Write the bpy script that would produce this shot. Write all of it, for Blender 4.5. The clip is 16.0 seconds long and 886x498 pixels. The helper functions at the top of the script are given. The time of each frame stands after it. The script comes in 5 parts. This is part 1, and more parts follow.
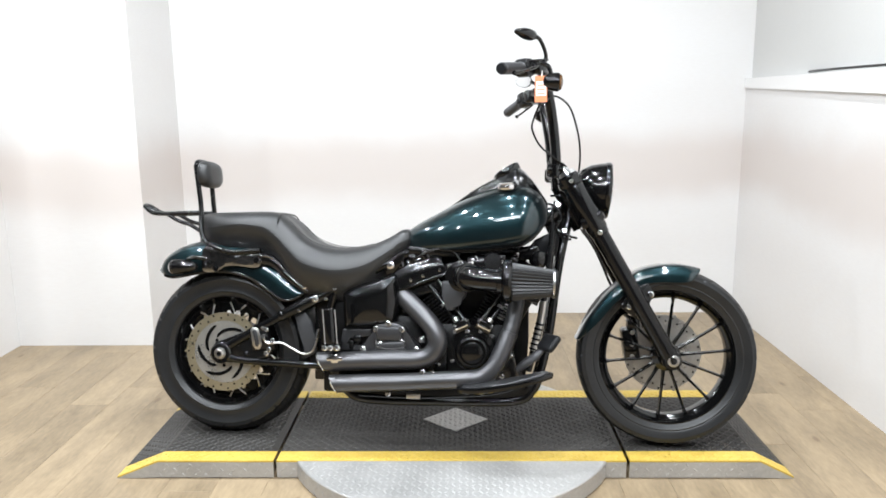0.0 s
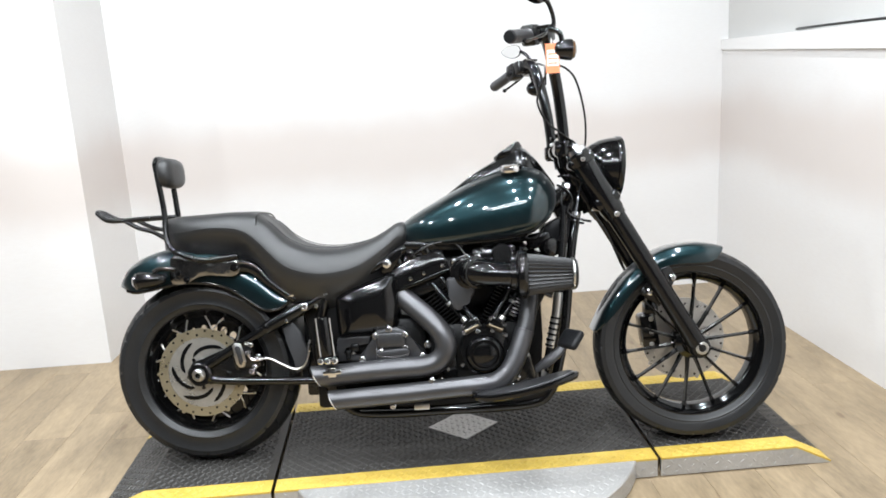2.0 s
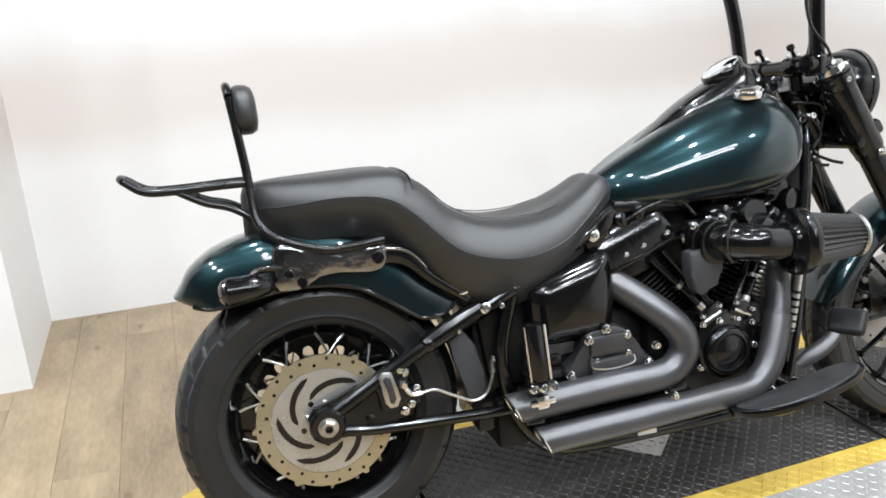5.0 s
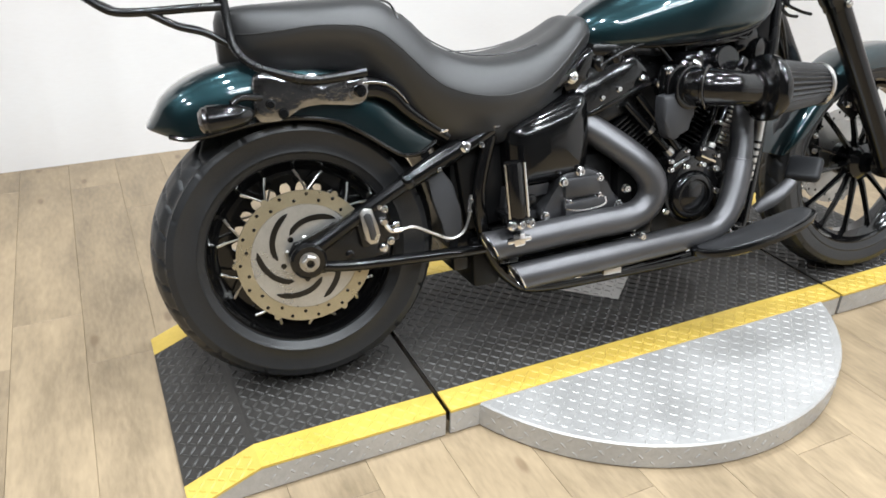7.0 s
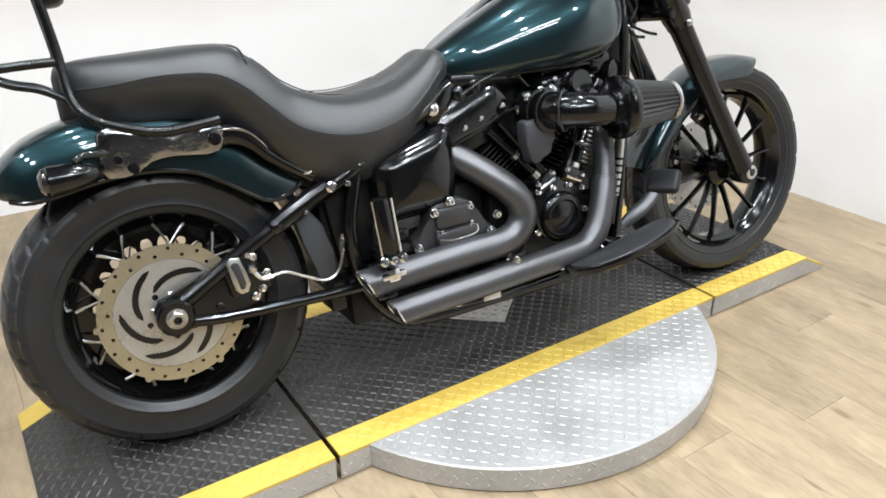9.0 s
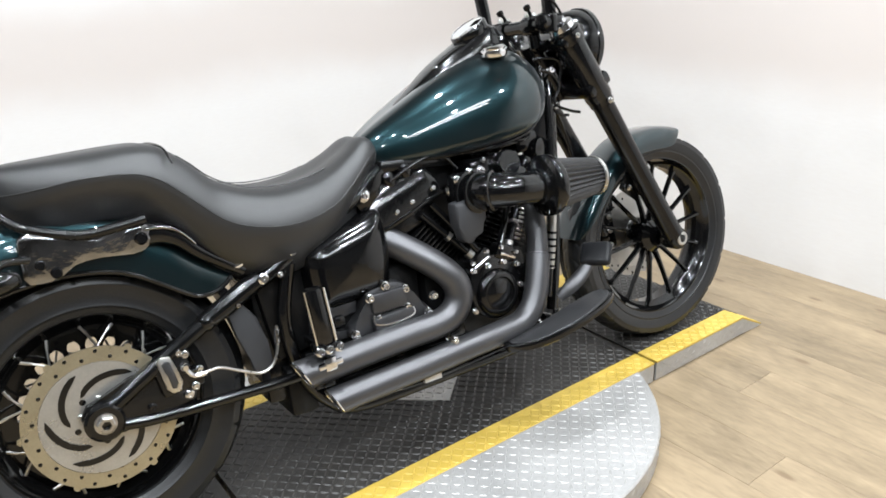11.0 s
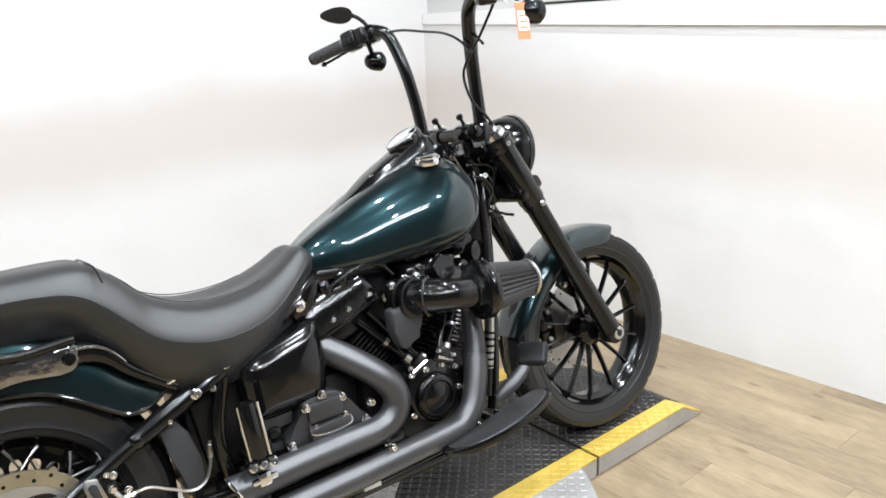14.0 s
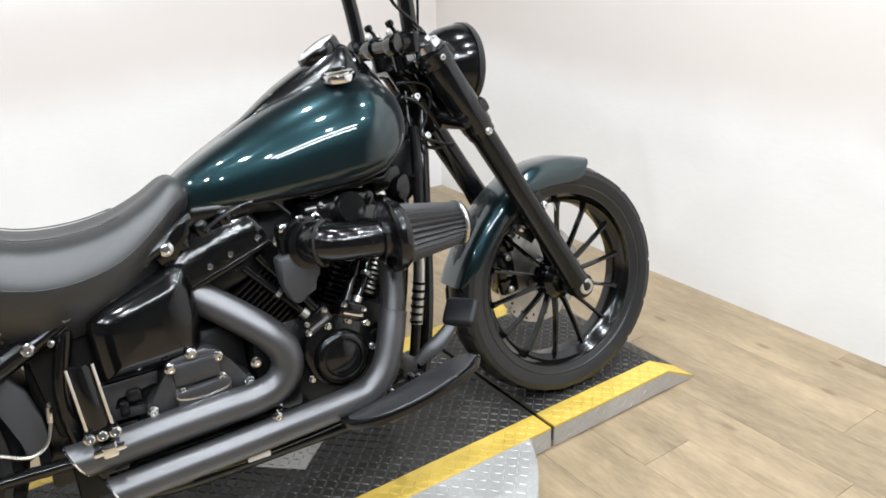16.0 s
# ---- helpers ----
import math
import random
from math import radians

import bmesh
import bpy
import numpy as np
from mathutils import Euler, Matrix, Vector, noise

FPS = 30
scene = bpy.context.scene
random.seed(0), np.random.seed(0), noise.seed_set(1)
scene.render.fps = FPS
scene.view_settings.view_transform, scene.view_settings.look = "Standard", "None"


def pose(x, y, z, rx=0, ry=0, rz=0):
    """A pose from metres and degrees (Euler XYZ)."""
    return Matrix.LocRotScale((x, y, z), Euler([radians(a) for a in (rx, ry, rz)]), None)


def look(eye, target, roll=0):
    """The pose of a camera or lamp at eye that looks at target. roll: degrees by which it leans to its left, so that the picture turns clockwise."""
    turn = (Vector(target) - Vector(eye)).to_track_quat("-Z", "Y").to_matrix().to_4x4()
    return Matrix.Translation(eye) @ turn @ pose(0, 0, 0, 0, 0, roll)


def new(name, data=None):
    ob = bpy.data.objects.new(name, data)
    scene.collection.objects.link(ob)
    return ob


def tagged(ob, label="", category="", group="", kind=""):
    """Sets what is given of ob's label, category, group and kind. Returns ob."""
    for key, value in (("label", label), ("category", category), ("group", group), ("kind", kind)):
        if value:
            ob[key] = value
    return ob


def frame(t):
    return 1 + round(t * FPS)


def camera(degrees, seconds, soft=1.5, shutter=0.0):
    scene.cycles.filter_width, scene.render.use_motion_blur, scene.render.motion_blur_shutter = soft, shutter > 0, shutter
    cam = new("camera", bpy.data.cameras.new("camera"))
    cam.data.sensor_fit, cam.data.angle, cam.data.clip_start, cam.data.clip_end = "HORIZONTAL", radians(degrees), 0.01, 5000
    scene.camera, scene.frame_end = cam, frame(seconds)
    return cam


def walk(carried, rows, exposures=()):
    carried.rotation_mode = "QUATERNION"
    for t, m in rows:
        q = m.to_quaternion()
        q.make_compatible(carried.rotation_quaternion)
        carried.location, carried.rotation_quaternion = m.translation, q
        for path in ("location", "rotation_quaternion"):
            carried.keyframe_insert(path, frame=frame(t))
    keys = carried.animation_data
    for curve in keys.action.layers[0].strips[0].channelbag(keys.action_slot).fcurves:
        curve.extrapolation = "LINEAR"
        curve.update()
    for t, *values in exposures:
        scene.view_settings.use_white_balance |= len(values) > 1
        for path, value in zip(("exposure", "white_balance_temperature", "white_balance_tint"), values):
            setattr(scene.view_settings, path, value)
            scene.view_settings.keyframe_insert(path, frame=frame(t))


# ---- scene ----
cam = camera(60.4, 16.0, soft=1.7)
PATH = [
    (0, (1.129, -2.706, 1.315), (0.918, -0.756, 0.924), -0.6),
    (0.5, (1.112, -2.688, 1.312), (0.915, -0.74, 0.907), -0.3),
    (1, (1.074, -2.647, 1.319), (0.955, -0.691, 0.918), -1.7),
    (1.5, (1.011, -2.574, 1.331), (0.991, -0.617, 0.919), -3.3),
    (2, (0.895, -2.438, 1.321), (0.843, -0.492, 0.865), -3.2),
    (2.5, (0.707, -2.215, 1.368), (0.634, -0.292, 0.823), -2.7),
    (3, (0.39, -2.052, 1.358), (0.529, -0.138, 0.797), -4.7),
    (3.5, (0.192, -1.831, 1.312), (0.425, 0.06, 0.705), -3.4),
    (3.7, (0.165, -1.729, 1.292), (0.365, 0.166, 0.685), -3.5),
    (5.8, (-0.243, -1.494, 1.238), (0.388, 0.242, 0.47), -1.1),
    (6, (-0.247, -1.5, 1.215), (0.381, 0.217, 0.403), -1.0),
    (6.5, (-0.248, -1.508, 1.192), (0.369, 0.175, 0.306), 0.7),
    (7, (-0.243, -1.515, 1.175), (0.383, 0.137, 0.238), 1.1),
    (7.5, (-0.218, -1.522, 1.182), (0.472, 0.117, 0.266), 1.5),
    (8, (-0.198, -1.524, 1.179), (0.537, 0.093, 0.261), 0.9),
    (8.5, (-0.181, -1.526, 1.184), (0.608, 0.077, 0.285), 0.4),
    (9, (-0.159, -1.528, 1.193), (0.692, 0.055, 0.315), -0.6),
    (9.5, (-0.138, -1.527, 1.214), (0.761, 0.04, 0.358), -1.0),
    (9.7, (-0.132, -1.528, 1.217), (0.791, 0.036, 0.38), -0.9),
    (11.8, (-0.084, -1.559, 1.298), (0.929, 0.038, 0.647), -2.7),
    (12, (-0.078, -1.563, 1.312), (0.95, 0.036, 0.689), -2.8),
    (12.5, (-0.073, -1.569, 1.313), (0.989, 0.026, 0.739), -2.6),
    (13, (-0.072, -1.576, 1.323), (1.002, 0.012, 0.751), -2.4),
    (13.5, (-0.068, -1.575, 1.322), (1.025, 0.0, 0.752), -1.6),
    (14, (-0.053, -1.582, 1.33), (1.052, -0.011, 0.771), -2.0),
    (14.5, (-0.041, -1.581, 1.323), (1.074, -0.024, 0.745), -2.2),
    (15, (0.007, -1.582, 1.299), (1.137, -0.067, 0.646), -1.9),
    (15.5, (0.221, -1.53, 1.265), (1.2, 0.072, 0.575), -1.1),
    (16, (0.435, -1.503, 1.275), (1.336, 0.111, 0.51), -1.9),
]
walk(cam, [(t, look(eye, target, roll)) for t, eye, target, roll in PATH])

# ---- light ----
ROOM = pose(0, 0, 0, 0, 0, 4.9)
PI = math.pi

world = bpy.data.worlds.new("world")
scene.world = world
world.use_nodes = True
world.node_tree.nodes["Background"].inputs[0].default_value = (0.9, 0.95, 1.0, 1)
world.node_tree.nodes["Background"].inputs[1].default_value = 0.02
scene.view_settings.exposure = 0.05

CEILING = 3.3
FLOOR = -0.022
SPOTS = [(a, b) for a in (-1.9, -0.6, 0.7, 1.9) for b in (-2.5, -1.2, 0.0)]
TUBES = [(0.45, -3.05), (0.45, -3.45)]


def lamp(name, shape, size, size_y, watts, at, colour):
    data = bpy.data.lights.new(name, "AREA")
    data.shape, data.size, data.energy, data.color = shape, size, watts, colour
    if shape == "RECTANGLE":
        data.size_y = size_y
    ob = new(name, data)
    ob.matrix_world = ROOM @ pose(*at)
    return ob


for a, b in SPOTS:
    lamp("lamp_bulb", "DISK", 0.11, 0.11, 31.5, (a, b, CEILING - 0.13), (0.885, 0.945, 1.0))
for a, b in TUBES:
    lamp("lamp_tube", "RECTANGLE", 2.3, 0.09, 45, (a, b, CEILING - 0.13), (0.885, 0.945, 1.0))


# ---- materials ----
def rgba(c):
    return (c[0], c[1], c[2], 1.0)


def material(name, colour, rough=0.5, metal=0.0, vary=0.15, scale=6.0, grain=120.0, bump=0.05, coat=0.0, coat_rough=0.05, second=None, stretch=(1, 1, 1), rough_vary=0.1, spec=0.5, flake=0.0, pieces=0.0):
    """Two-scale varied surface: broad stains, fine grain, relief and uneven gloss."""
    m = bpy.data.materials.new(name)
    m.use_nodes = True
    nt = m.node_tree
    N, L = nt.nodes, nt.links
    b = N["Principled BSDF"]
    b.inputs["Metallic"].default_value = metal
    b.inputs["Specular IOR Level"].default_value = spec
    b.inputs["Coat Weight"].default_value = coat
    b.inputs["Coat Roughness"].default_value = coat_rough
    tc = N.new("ShaderNodeTexCoord")
    mp = N.new("ShaderNodeMapping")
    mp.inputs["Scale"].default_value = stretch
    L.new(tc.outputs["Object"], mp.inputs["Vector"])
    vec = mp.outputs["Vector"]
    info = N.new("ShaderNodeObjectInfo")
    if pieces:
        add = N.new("ShaderNodeVectorMath")
        add.operation = "MULTIPLY_ADD"
        L.new(info.outputs["Random"], add.inputs[0])
        add.inputs[1].default_value = (37.0, 53.0, 11.0)
        L.new(vec, add.inputs[2])
        vec = add.outputs["Vector"]
    broad = N.new("ShaderNodeTexNoise")
    broad.inputs["Scale"].default_value, broad.inputs["Detail"].default_value = scale, 5
    L.new(vec, broad.inputs["Vector"])
    fine = N.new("ShaderNodeTexNoise")
    fine.inputs["Scale"].default_value, fine.inputs["Detail"].default_value = grain, 4
    L.new(vec, fine.inputs["Vector"])
    ramp = N.new("ShaderNodeMix")
    ramp.data_type = "RGBA"
    dark = tuple(max(0, v * (1 - 2 * vary)) for v in colour)
    ramp.inputs["A"].default_value = rgba(dark)
    ramp.inputs["B"].default_value = rgba(second or tuple(min(1, v * (1 + vary)) for v in colour))
    mixf = N.new("ShaderNodeMath")
    mixf.operation = "MULTIPLY_ADD"
    L.new(fine.outputs["Fac"], mixf.inputs[0])
    mixf.inputs[1].default_value = 0.45
    half = N.new("ShaderNodeMath")
    half.operation = "MULTIPLY"
    half.inputs[1].default_value = 0.75
    L.new(broad.outputs["Fac"], half.inputs[0])
    L.new(half.outputs[0], mixf.inputs[2])
    mixf.use_clamp = True
    fac = mixf.outputs[0]
    if pieces:
        pm = N.new("ShaderNodeMath")
        pm.operation = "MULTIPLY_ADD"
        L.new(info.outputs["Random"], pm.inputs[0])
        pm.inputs[1].default_value = pieces
        sub = N.new("ShaderNodeMath")
        sub.operation = "SUBTRACT"
        L.new(fac, sub.inputs[0])
        sub.inputs[1].default_value = pieces / 2
        L.new(sub.outputs[0], pm.inputs[2])
        pm.use_clamp = True
        fac = pm.outputs[0]
    L.new(fac, ramp.inputs["Factor"])
    L.new(ramp.outputs["Result"], b.inputs["Base Color"])
    rr = N.new("ShaderNodeMapRange")
    rr.inputs["To Min"].default_value = max(0.02, rough - rough_vary)
    rr.inputs["To Max"].default_value = min(1, rough + rough_vary)
    L.new(broad.outputs["Fac"], rr.inputs["Value"])
    L.new(rr.outputs["Result"], b.inputs["Roughness"])
    if bump:
        bp = N.new("ShaderNodeBump")
        bp.inputs["Strength"].default_value = bump
        bp.inputs["Distance"].default_value = 0.004
        L.new(fine.outputs["Fac"], bp.inputs["Height"])
        L.new(bp.outputs["Normal"], b.inputs["Normal"])
    return m


# the warmer of its two tones stands in for floor-bounced light
WHITE_WALL = material("white_wall_paint", (0.70, 0.668, 0.650), 0.55, vary=0.01, scale=0.9, grain=50, bump=0.03, second=(0.765, 0.758, 0.752), stretch=(0.5, 0.5, 2.2))


def add_bounce_band(m, low, high, tint):
    """Paints warm bounced light along the wall, a band uneven in height and strength."""
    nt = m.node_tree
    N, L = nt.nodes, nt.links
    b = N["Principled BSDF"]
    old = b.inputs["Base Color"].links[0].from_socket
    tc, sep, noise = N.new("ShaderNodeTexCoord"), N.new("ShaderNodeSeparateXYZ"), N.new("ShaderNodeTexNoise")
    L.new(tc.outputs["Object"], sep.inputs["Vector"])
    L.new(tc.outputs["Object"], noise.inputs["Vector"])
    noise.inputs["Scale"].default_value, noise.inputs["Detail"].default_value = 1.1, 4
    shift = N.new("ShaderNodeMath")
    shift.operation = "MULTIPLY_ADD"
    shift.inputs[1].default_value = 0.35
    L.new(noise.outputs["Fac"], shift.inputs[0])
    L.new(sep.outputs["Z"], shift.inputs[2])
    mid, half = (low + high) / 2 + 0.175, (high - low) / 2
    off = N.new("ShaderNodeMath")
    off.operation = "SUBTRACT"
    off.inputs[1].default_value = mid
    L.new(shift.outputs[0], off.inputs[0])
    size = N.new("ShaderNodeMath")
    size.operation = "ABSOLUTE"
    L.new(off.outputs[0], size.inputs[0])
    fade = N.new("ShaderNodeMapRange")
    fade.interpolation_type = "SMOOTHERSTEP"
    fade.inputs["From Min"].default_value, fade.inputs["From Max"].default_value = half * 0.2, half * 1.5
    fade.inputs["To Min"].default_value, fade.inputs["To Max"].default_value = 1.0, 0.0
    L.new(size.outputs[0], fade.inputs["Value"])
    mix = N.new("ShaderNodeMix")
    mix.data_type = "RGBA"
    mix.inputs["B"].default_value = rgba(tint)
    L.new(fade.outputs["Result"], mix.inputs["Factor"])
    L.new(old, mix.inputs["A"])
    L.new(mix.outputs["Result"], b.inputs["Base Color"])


add_bounce_band(WHITE_WALL, 0.68, 1.12, (0.635, 0.582, 0.552))
WHITE_TRIM = material("white_trim_paint", (0.82, 0.81, 0.80), 0.4, vary=0.02, scale=2, bump=0.02)
# white wall with its weaker light put into the colour as grey
SHADED_WALL = material("shaded_wall_paint", (0.60, 0.595, 0.58), 0.6, vary=0.05, scale=1.5, bump=0.03)
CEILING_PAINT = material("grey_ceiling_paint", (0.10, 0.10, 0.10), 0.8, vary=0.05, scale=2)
# for unseen closing walls: a dim room put into the colour, keeps reflections dark
FAR_WALL = material("dark_unseen_wall_paint", (0.12, 0.117, 0.115), 0.7, vary=0.2, scale=1.2)
WOOD = material("light_oak_plank", (0.300, 0.217, 0.130), 0.38, vary=0.42, scale=4.2, grain=30, bump=0.05, stretch=(3.0, 0.75, 4), second=(0.435, 0.330, 0.208), pieces=0.15, spec=0.35)


def add_knots(m):
    """Scattered dark knots with a soft brown halo, other ones in every plank."""
    nt = m.node_tree
    N, L = nt.nodes, nt.links
    b = N["Principled BSDF"]
    old = b.inputs["Base Color"].links[0].from_socket
    tc, mp, info = N.new("ShaderNodeTexCoord"), N.new("ShaderNodeMapping"), N.new("ShaderNodeObjectInfo")
    mp.inputs["Scale"].default_value = (2.4, 1.0, 1.0)
    L.new(tc.outputs["Object"], mp.inputs["Vector"])
    add = N.new("ShaderNodeVectorMath")
    add.operation = "MULTIPLY_ADD"
    L.new(info.outputs["Random"], add.inputs[0])
    add.inputs[1].default_value = (29.0, 71.0, 0.0)
    L.new(mp.outputs["Vector"], add.inputs[2])
    vo = N.new("ShaderNodeTexVoronoi")
    vo.voronoi_dimensions = "2D"
    vo.inputs["Scale"].default_value = 1.35
    L.new(add.outputs["Vector"], vo.inputs["Vector"])
    halo = N.new("ShaderNodeMapRange")
    halo.inputs["From Min"].default_value, halo.inputs["From Max"].default_value = 0.012, 0.055
    halo.inputs["To Min"].default_value, halo.inputs["To Max"].default_value = 0.6, 0.0
    halo.interpolation_type = "SMOOTHERSTEP"
    L.new(vo.outputs["Distance"], halo.inputs["Value"])
    mix = N.new("ShaderNodeMix")
    mix.data_type = "RGBA"
    mix.inputs["B"].default_value = (0.13, 0.080, 0.045, 1)
    L.new(halo.outputs["Result"], mix.inputs["Factor"])
    L.new(old, mix.inputs["A"])
    L.new(mix.outputs["Result"], b.inputs["Base Color"])


add_knots(WOOD)
JOINT = material("brown_floor_joint", (0.30, 0.225, 0.14), 0.9)
BLACK_PLATE = material("worn_black_tread_plate", (0.019, 0.0180, 0.0168), 0.34, 0.0, vary=0.42, scale=2.6, grain=70, bump=0.15, second=(0.056, 0.052, 0.048), rough_vary=0.20, spec=0.14)
BLACK_LUG = material("rubbed_black_lug", (0.018, 0.0176, 0.017), 0.36, 0.0, vary=0.40, scale=2.6, grain=80, second=(0.072, 0.068, 0.063), spec=0.40)
YELLOW = material("yellow_safety_paint", (0.55, 0.352, 0.036), 0.48, vary=0.14, scale=9, grain=70, bump=0.08, second=(0.655, 0.47, 0.10))
SILVER_PLATE = material("galvanised_tread_plate", (0.44, 0.43, 0.42), 0.44, 0.45, vary=0.22, scale=5, grain=90, bump=0.18, second=(0.56, 0.55, 0.535))
SILVER_LUG = material("bright_worn_lug", (0.44, 0.43, 0.42), 0.46, 0.45, vary=0.22, scale=5, grain=120, bump=0.1, second=(0.57, 0.56, 0.545))
GLOSS_BLACK = material("gloss_black_enamel", (0.0028, 0.0028, 0.003), 0.13, vary=0.3, scale=9, bump=0.0, coat=0.12, coat_rough=0.05, spec=0.44, rough_vary=0.04)
ENGINE_BLACK = material("gloss_black_cast_enamel", (0.0028, 0.0028, 0.003), 0.12, vary=0.3, scale=12, grain=55, bump=0.22, coat=0.15, coat_rough=0.05, spec=0.45, rough_vary=0.05)
SLIDER_BLACK = material("semi_gloss_black_fork_paint", (0.0034, 0.0034, 0.0037), 0.17, vary=0.3, scale=14, grain=200, bump=0.01, spec=0.36)
SATIN_BLACK = material("satin_black_powder_coat", (0.004, 0.004, 0.0042), 0.25, vary=0.3, scale=14, grain=300, bump=0.03, spec=0.40)
WRINKLE_BLACK = material("wrinkle_black_casting", (0.005, 0.005, 0.0052), 0.36, vary=0.3, scale=20, grain=260, bump=0.25, spec=0.22)
LEATHER = material("black_seat_vinyl", (0.0062, 0.0062, 0.0064), 0.45, vary=0.18, scale=5, grain=420, bump=0.12, second=(0.0115, 0.0115, 0.0118), spec=0.72)
RUBBER = material("black_tyre_rubber", (0.0088, 0.0091, 0.0098), 0.36, vary=0.32, scale=7, grain=160, bump=0.12, second=(0.0175, 0.0180, 0.0192), spec=0.44)
CHROME = material("bright_chrome", (0.78, 0.78, 0.79), 0.1, 1.0, vary=0.04, scale=9, rough_vary=0.05)
STEEL = material("brushed_steel", (0.56, 0.55, 0.53), 0.3, 1.0, vary=0.1, scale=20, grain=200)
DISC_STEEL = material("heat_tinted_brake_steel", (0.40, 0.345, 0.225), 0.30, 0.8, vary=0.16, scale=14, grain=240, bump=0.06, second=(0.53, 0.472, 0.34))
CARRIER = material("bright_machined_steel", (0.42, 0.41, 0.385), 0.30, 0.75, vary=0.16, scale=16, grain=220, second=(0.58, 0.565, 0.53))
PIPE = material("graphite_ceramic_coating", (0.090, 0.089, 0.093), 0.37, 0.8, vary=0.10, scale=7, grain=400, bump=0.05, second=(0.120, 0.119, 0.124), rough_vary=0.06)
GREY_CAST = material("dark_grey_casting", (0.058, 0.058, 0.061), 0.33, 0.6, vary=0.2, scale=18, grain=260, bump=0.12)
GREY_PANEL = material("charcoal_matte_plastic", (0.010, 0.0103, 0.0115), 0.40, vary=0.15, scale=12, grain=300, bump=0.05, spec=0.22)
SIDE_GREY = material("smooth_dark_grey_coat", (0.030, 0.0305, 0.033), 0.45, 0.0, vary=0.12, scale=10, grain=300, bump=0.04, spec=0.4)
FILTER = material("pleated_filter_gauze", (0.014, 0.014, 0.015), 0.42, vary=0.25, scale=30, grain=500, bump=0.2, spec=0.7)
SMOKED_CHROME = material("dark_polished_plating", (0.13, 0.13, 0.135), 0.13, 1.0, vary=0.45, scale=11, grain=34, bump=0.9, second=(0.42, 0.42, 0.43), rough_vary=0.07)
ORANGE_TAG = material("orange_paper_tag", (0.85, 0.26, 0.12), 0.7, vary=0.08, scale=20)
WHITE_PAPER = material("white_paper", (0.86, 0.84, 0.80), 0.7, vary=0.03)
AMBER = material("smoked_amber_lens", (0.10, 0.045, 0.012), 0.12, vary=0.1, coat=0.5)
SMOKE = material("smoked_black_lens", (0.012, 0.010, 0.010), 0.06, vary=0.1, coat=0.8)


def veil(m, weight, rough):
    """Adds grey sheen at a flat view, for flake haze and pale room reflections."""
    b = m.node_tree.nodes["Principled BSDF"]
    b.inputs["Sheen Weight"].default_value = weight
    b.inputs["Sheen Roughness"].default_value = rough
    b.inputs["Sheen Tint"].default_value = (0.9, 0.92, 0.95, 1)


veil(LEATHER, 0.07, 0.35)


def teal_paint():
    """Dark teal metallic under clear coat: the flake shows brighter at a steep view."""
    m = material("dark_teal_metallic_paint", (0.0011, 0.0092, 0.0116), 0.30, 0.85, vary=0.12, scale=5, grain=900, bump=0.0, coat=1.0, coat_rough=0.035, second=(0.0026, 0.0205, 0.0250), rough_vary=0.03)
    m.node_tree.nodes["Principled BSDF"].inputs["Coat IOR"].default_value = 1.58
    veil(m, 0.12, 0.45)
    return m


TEAL = teal_paint()


def clear_glass():
    m = bpy.data.materials.new("clear_lens_glass")
    m.use_nodes = True
    b = m.node_tree.nodes["Principled BSDF"]
    b.inputs["Roughness"].default_value = 0.03
    b.inputs["Transmission Weight"].default_value = 1.0
    b.inputs["IOR"].default_value = 1.45
    return m


GLASS = clear_glass()
MIRROR = material("mirror_glass", (0.85, 0.86, 0.87), 0.03, 1.0, vary=0.0, bump=0.0, rough_vary=0.01)


# ---- mesh helpers ----
def mesh_from(name, bm, mat, smooth=40):
    me = bpy.data.meshes.new(name)
    bmesh.ops.recalc_face_normals(bm, faces=bm.faces)
    bm.to_mesh(me)
    bm.free()
    me.materials.append(mat)
    if smooth:
        me.polygons.foreach_set("use_smooth", [True] * len(me.polygons))
        me.set_sharp_from_angle(angle=radians(smooth))
    return me


def part(name, bm, mat, parent, label="", smooth=40):
    """Links a bmesh as one mesh object under a thing or a part."""
    ob = new(name, mesh_from(name, bm, mat, smooth))
    ob.parent = parent
    if label:
        ob["label"] = label
    return ob


def thing(name, bm, mat, label, category, m=None, kind="", group="", smooth=40):
    ob = new(name, mesh_from(name, bm, mat, smooth))
    if m is not None:
        ob.matrix_world = m
    return tagged(ob, label, category, group, kind)


def holder(name, label, category, m=None, group=""):
    ob = new(name)
    if m is not None:
        ob.matrix_world = m
    return tagged(ob, label, category, group)


def V(*c):
    return Vector(c)


def box(bm, lo, hi, bevel=0.0, m=None, seg=2):
    """A box between two corners, with rounded edges."""
    lo, hi = Vector(lo), Vector(hi)
    r = bmesh.ops.create_cube(bm, size=1.0)
    vs = r["verts"]
    for v in vs:
        v.co = Vector(((lo[i] + hi[i]) / 2 + v.co[i] * (hi[i] - lo[i])) for i in range(3))
    if bevel:
        es = list({e for v in vs for e in v.link_edges})
        r = bmesh.ops.bevel(bm, geom=es, offset=bevel, segments=seg, affect="EDGES", profile=0.5)
        vs = list({v for f in r["faces"] for v in f.verts} | {v for v in vs if v.is_valid})
    if m is not None:
        for v in vs:
            v.co = m @ v.co
    return vs


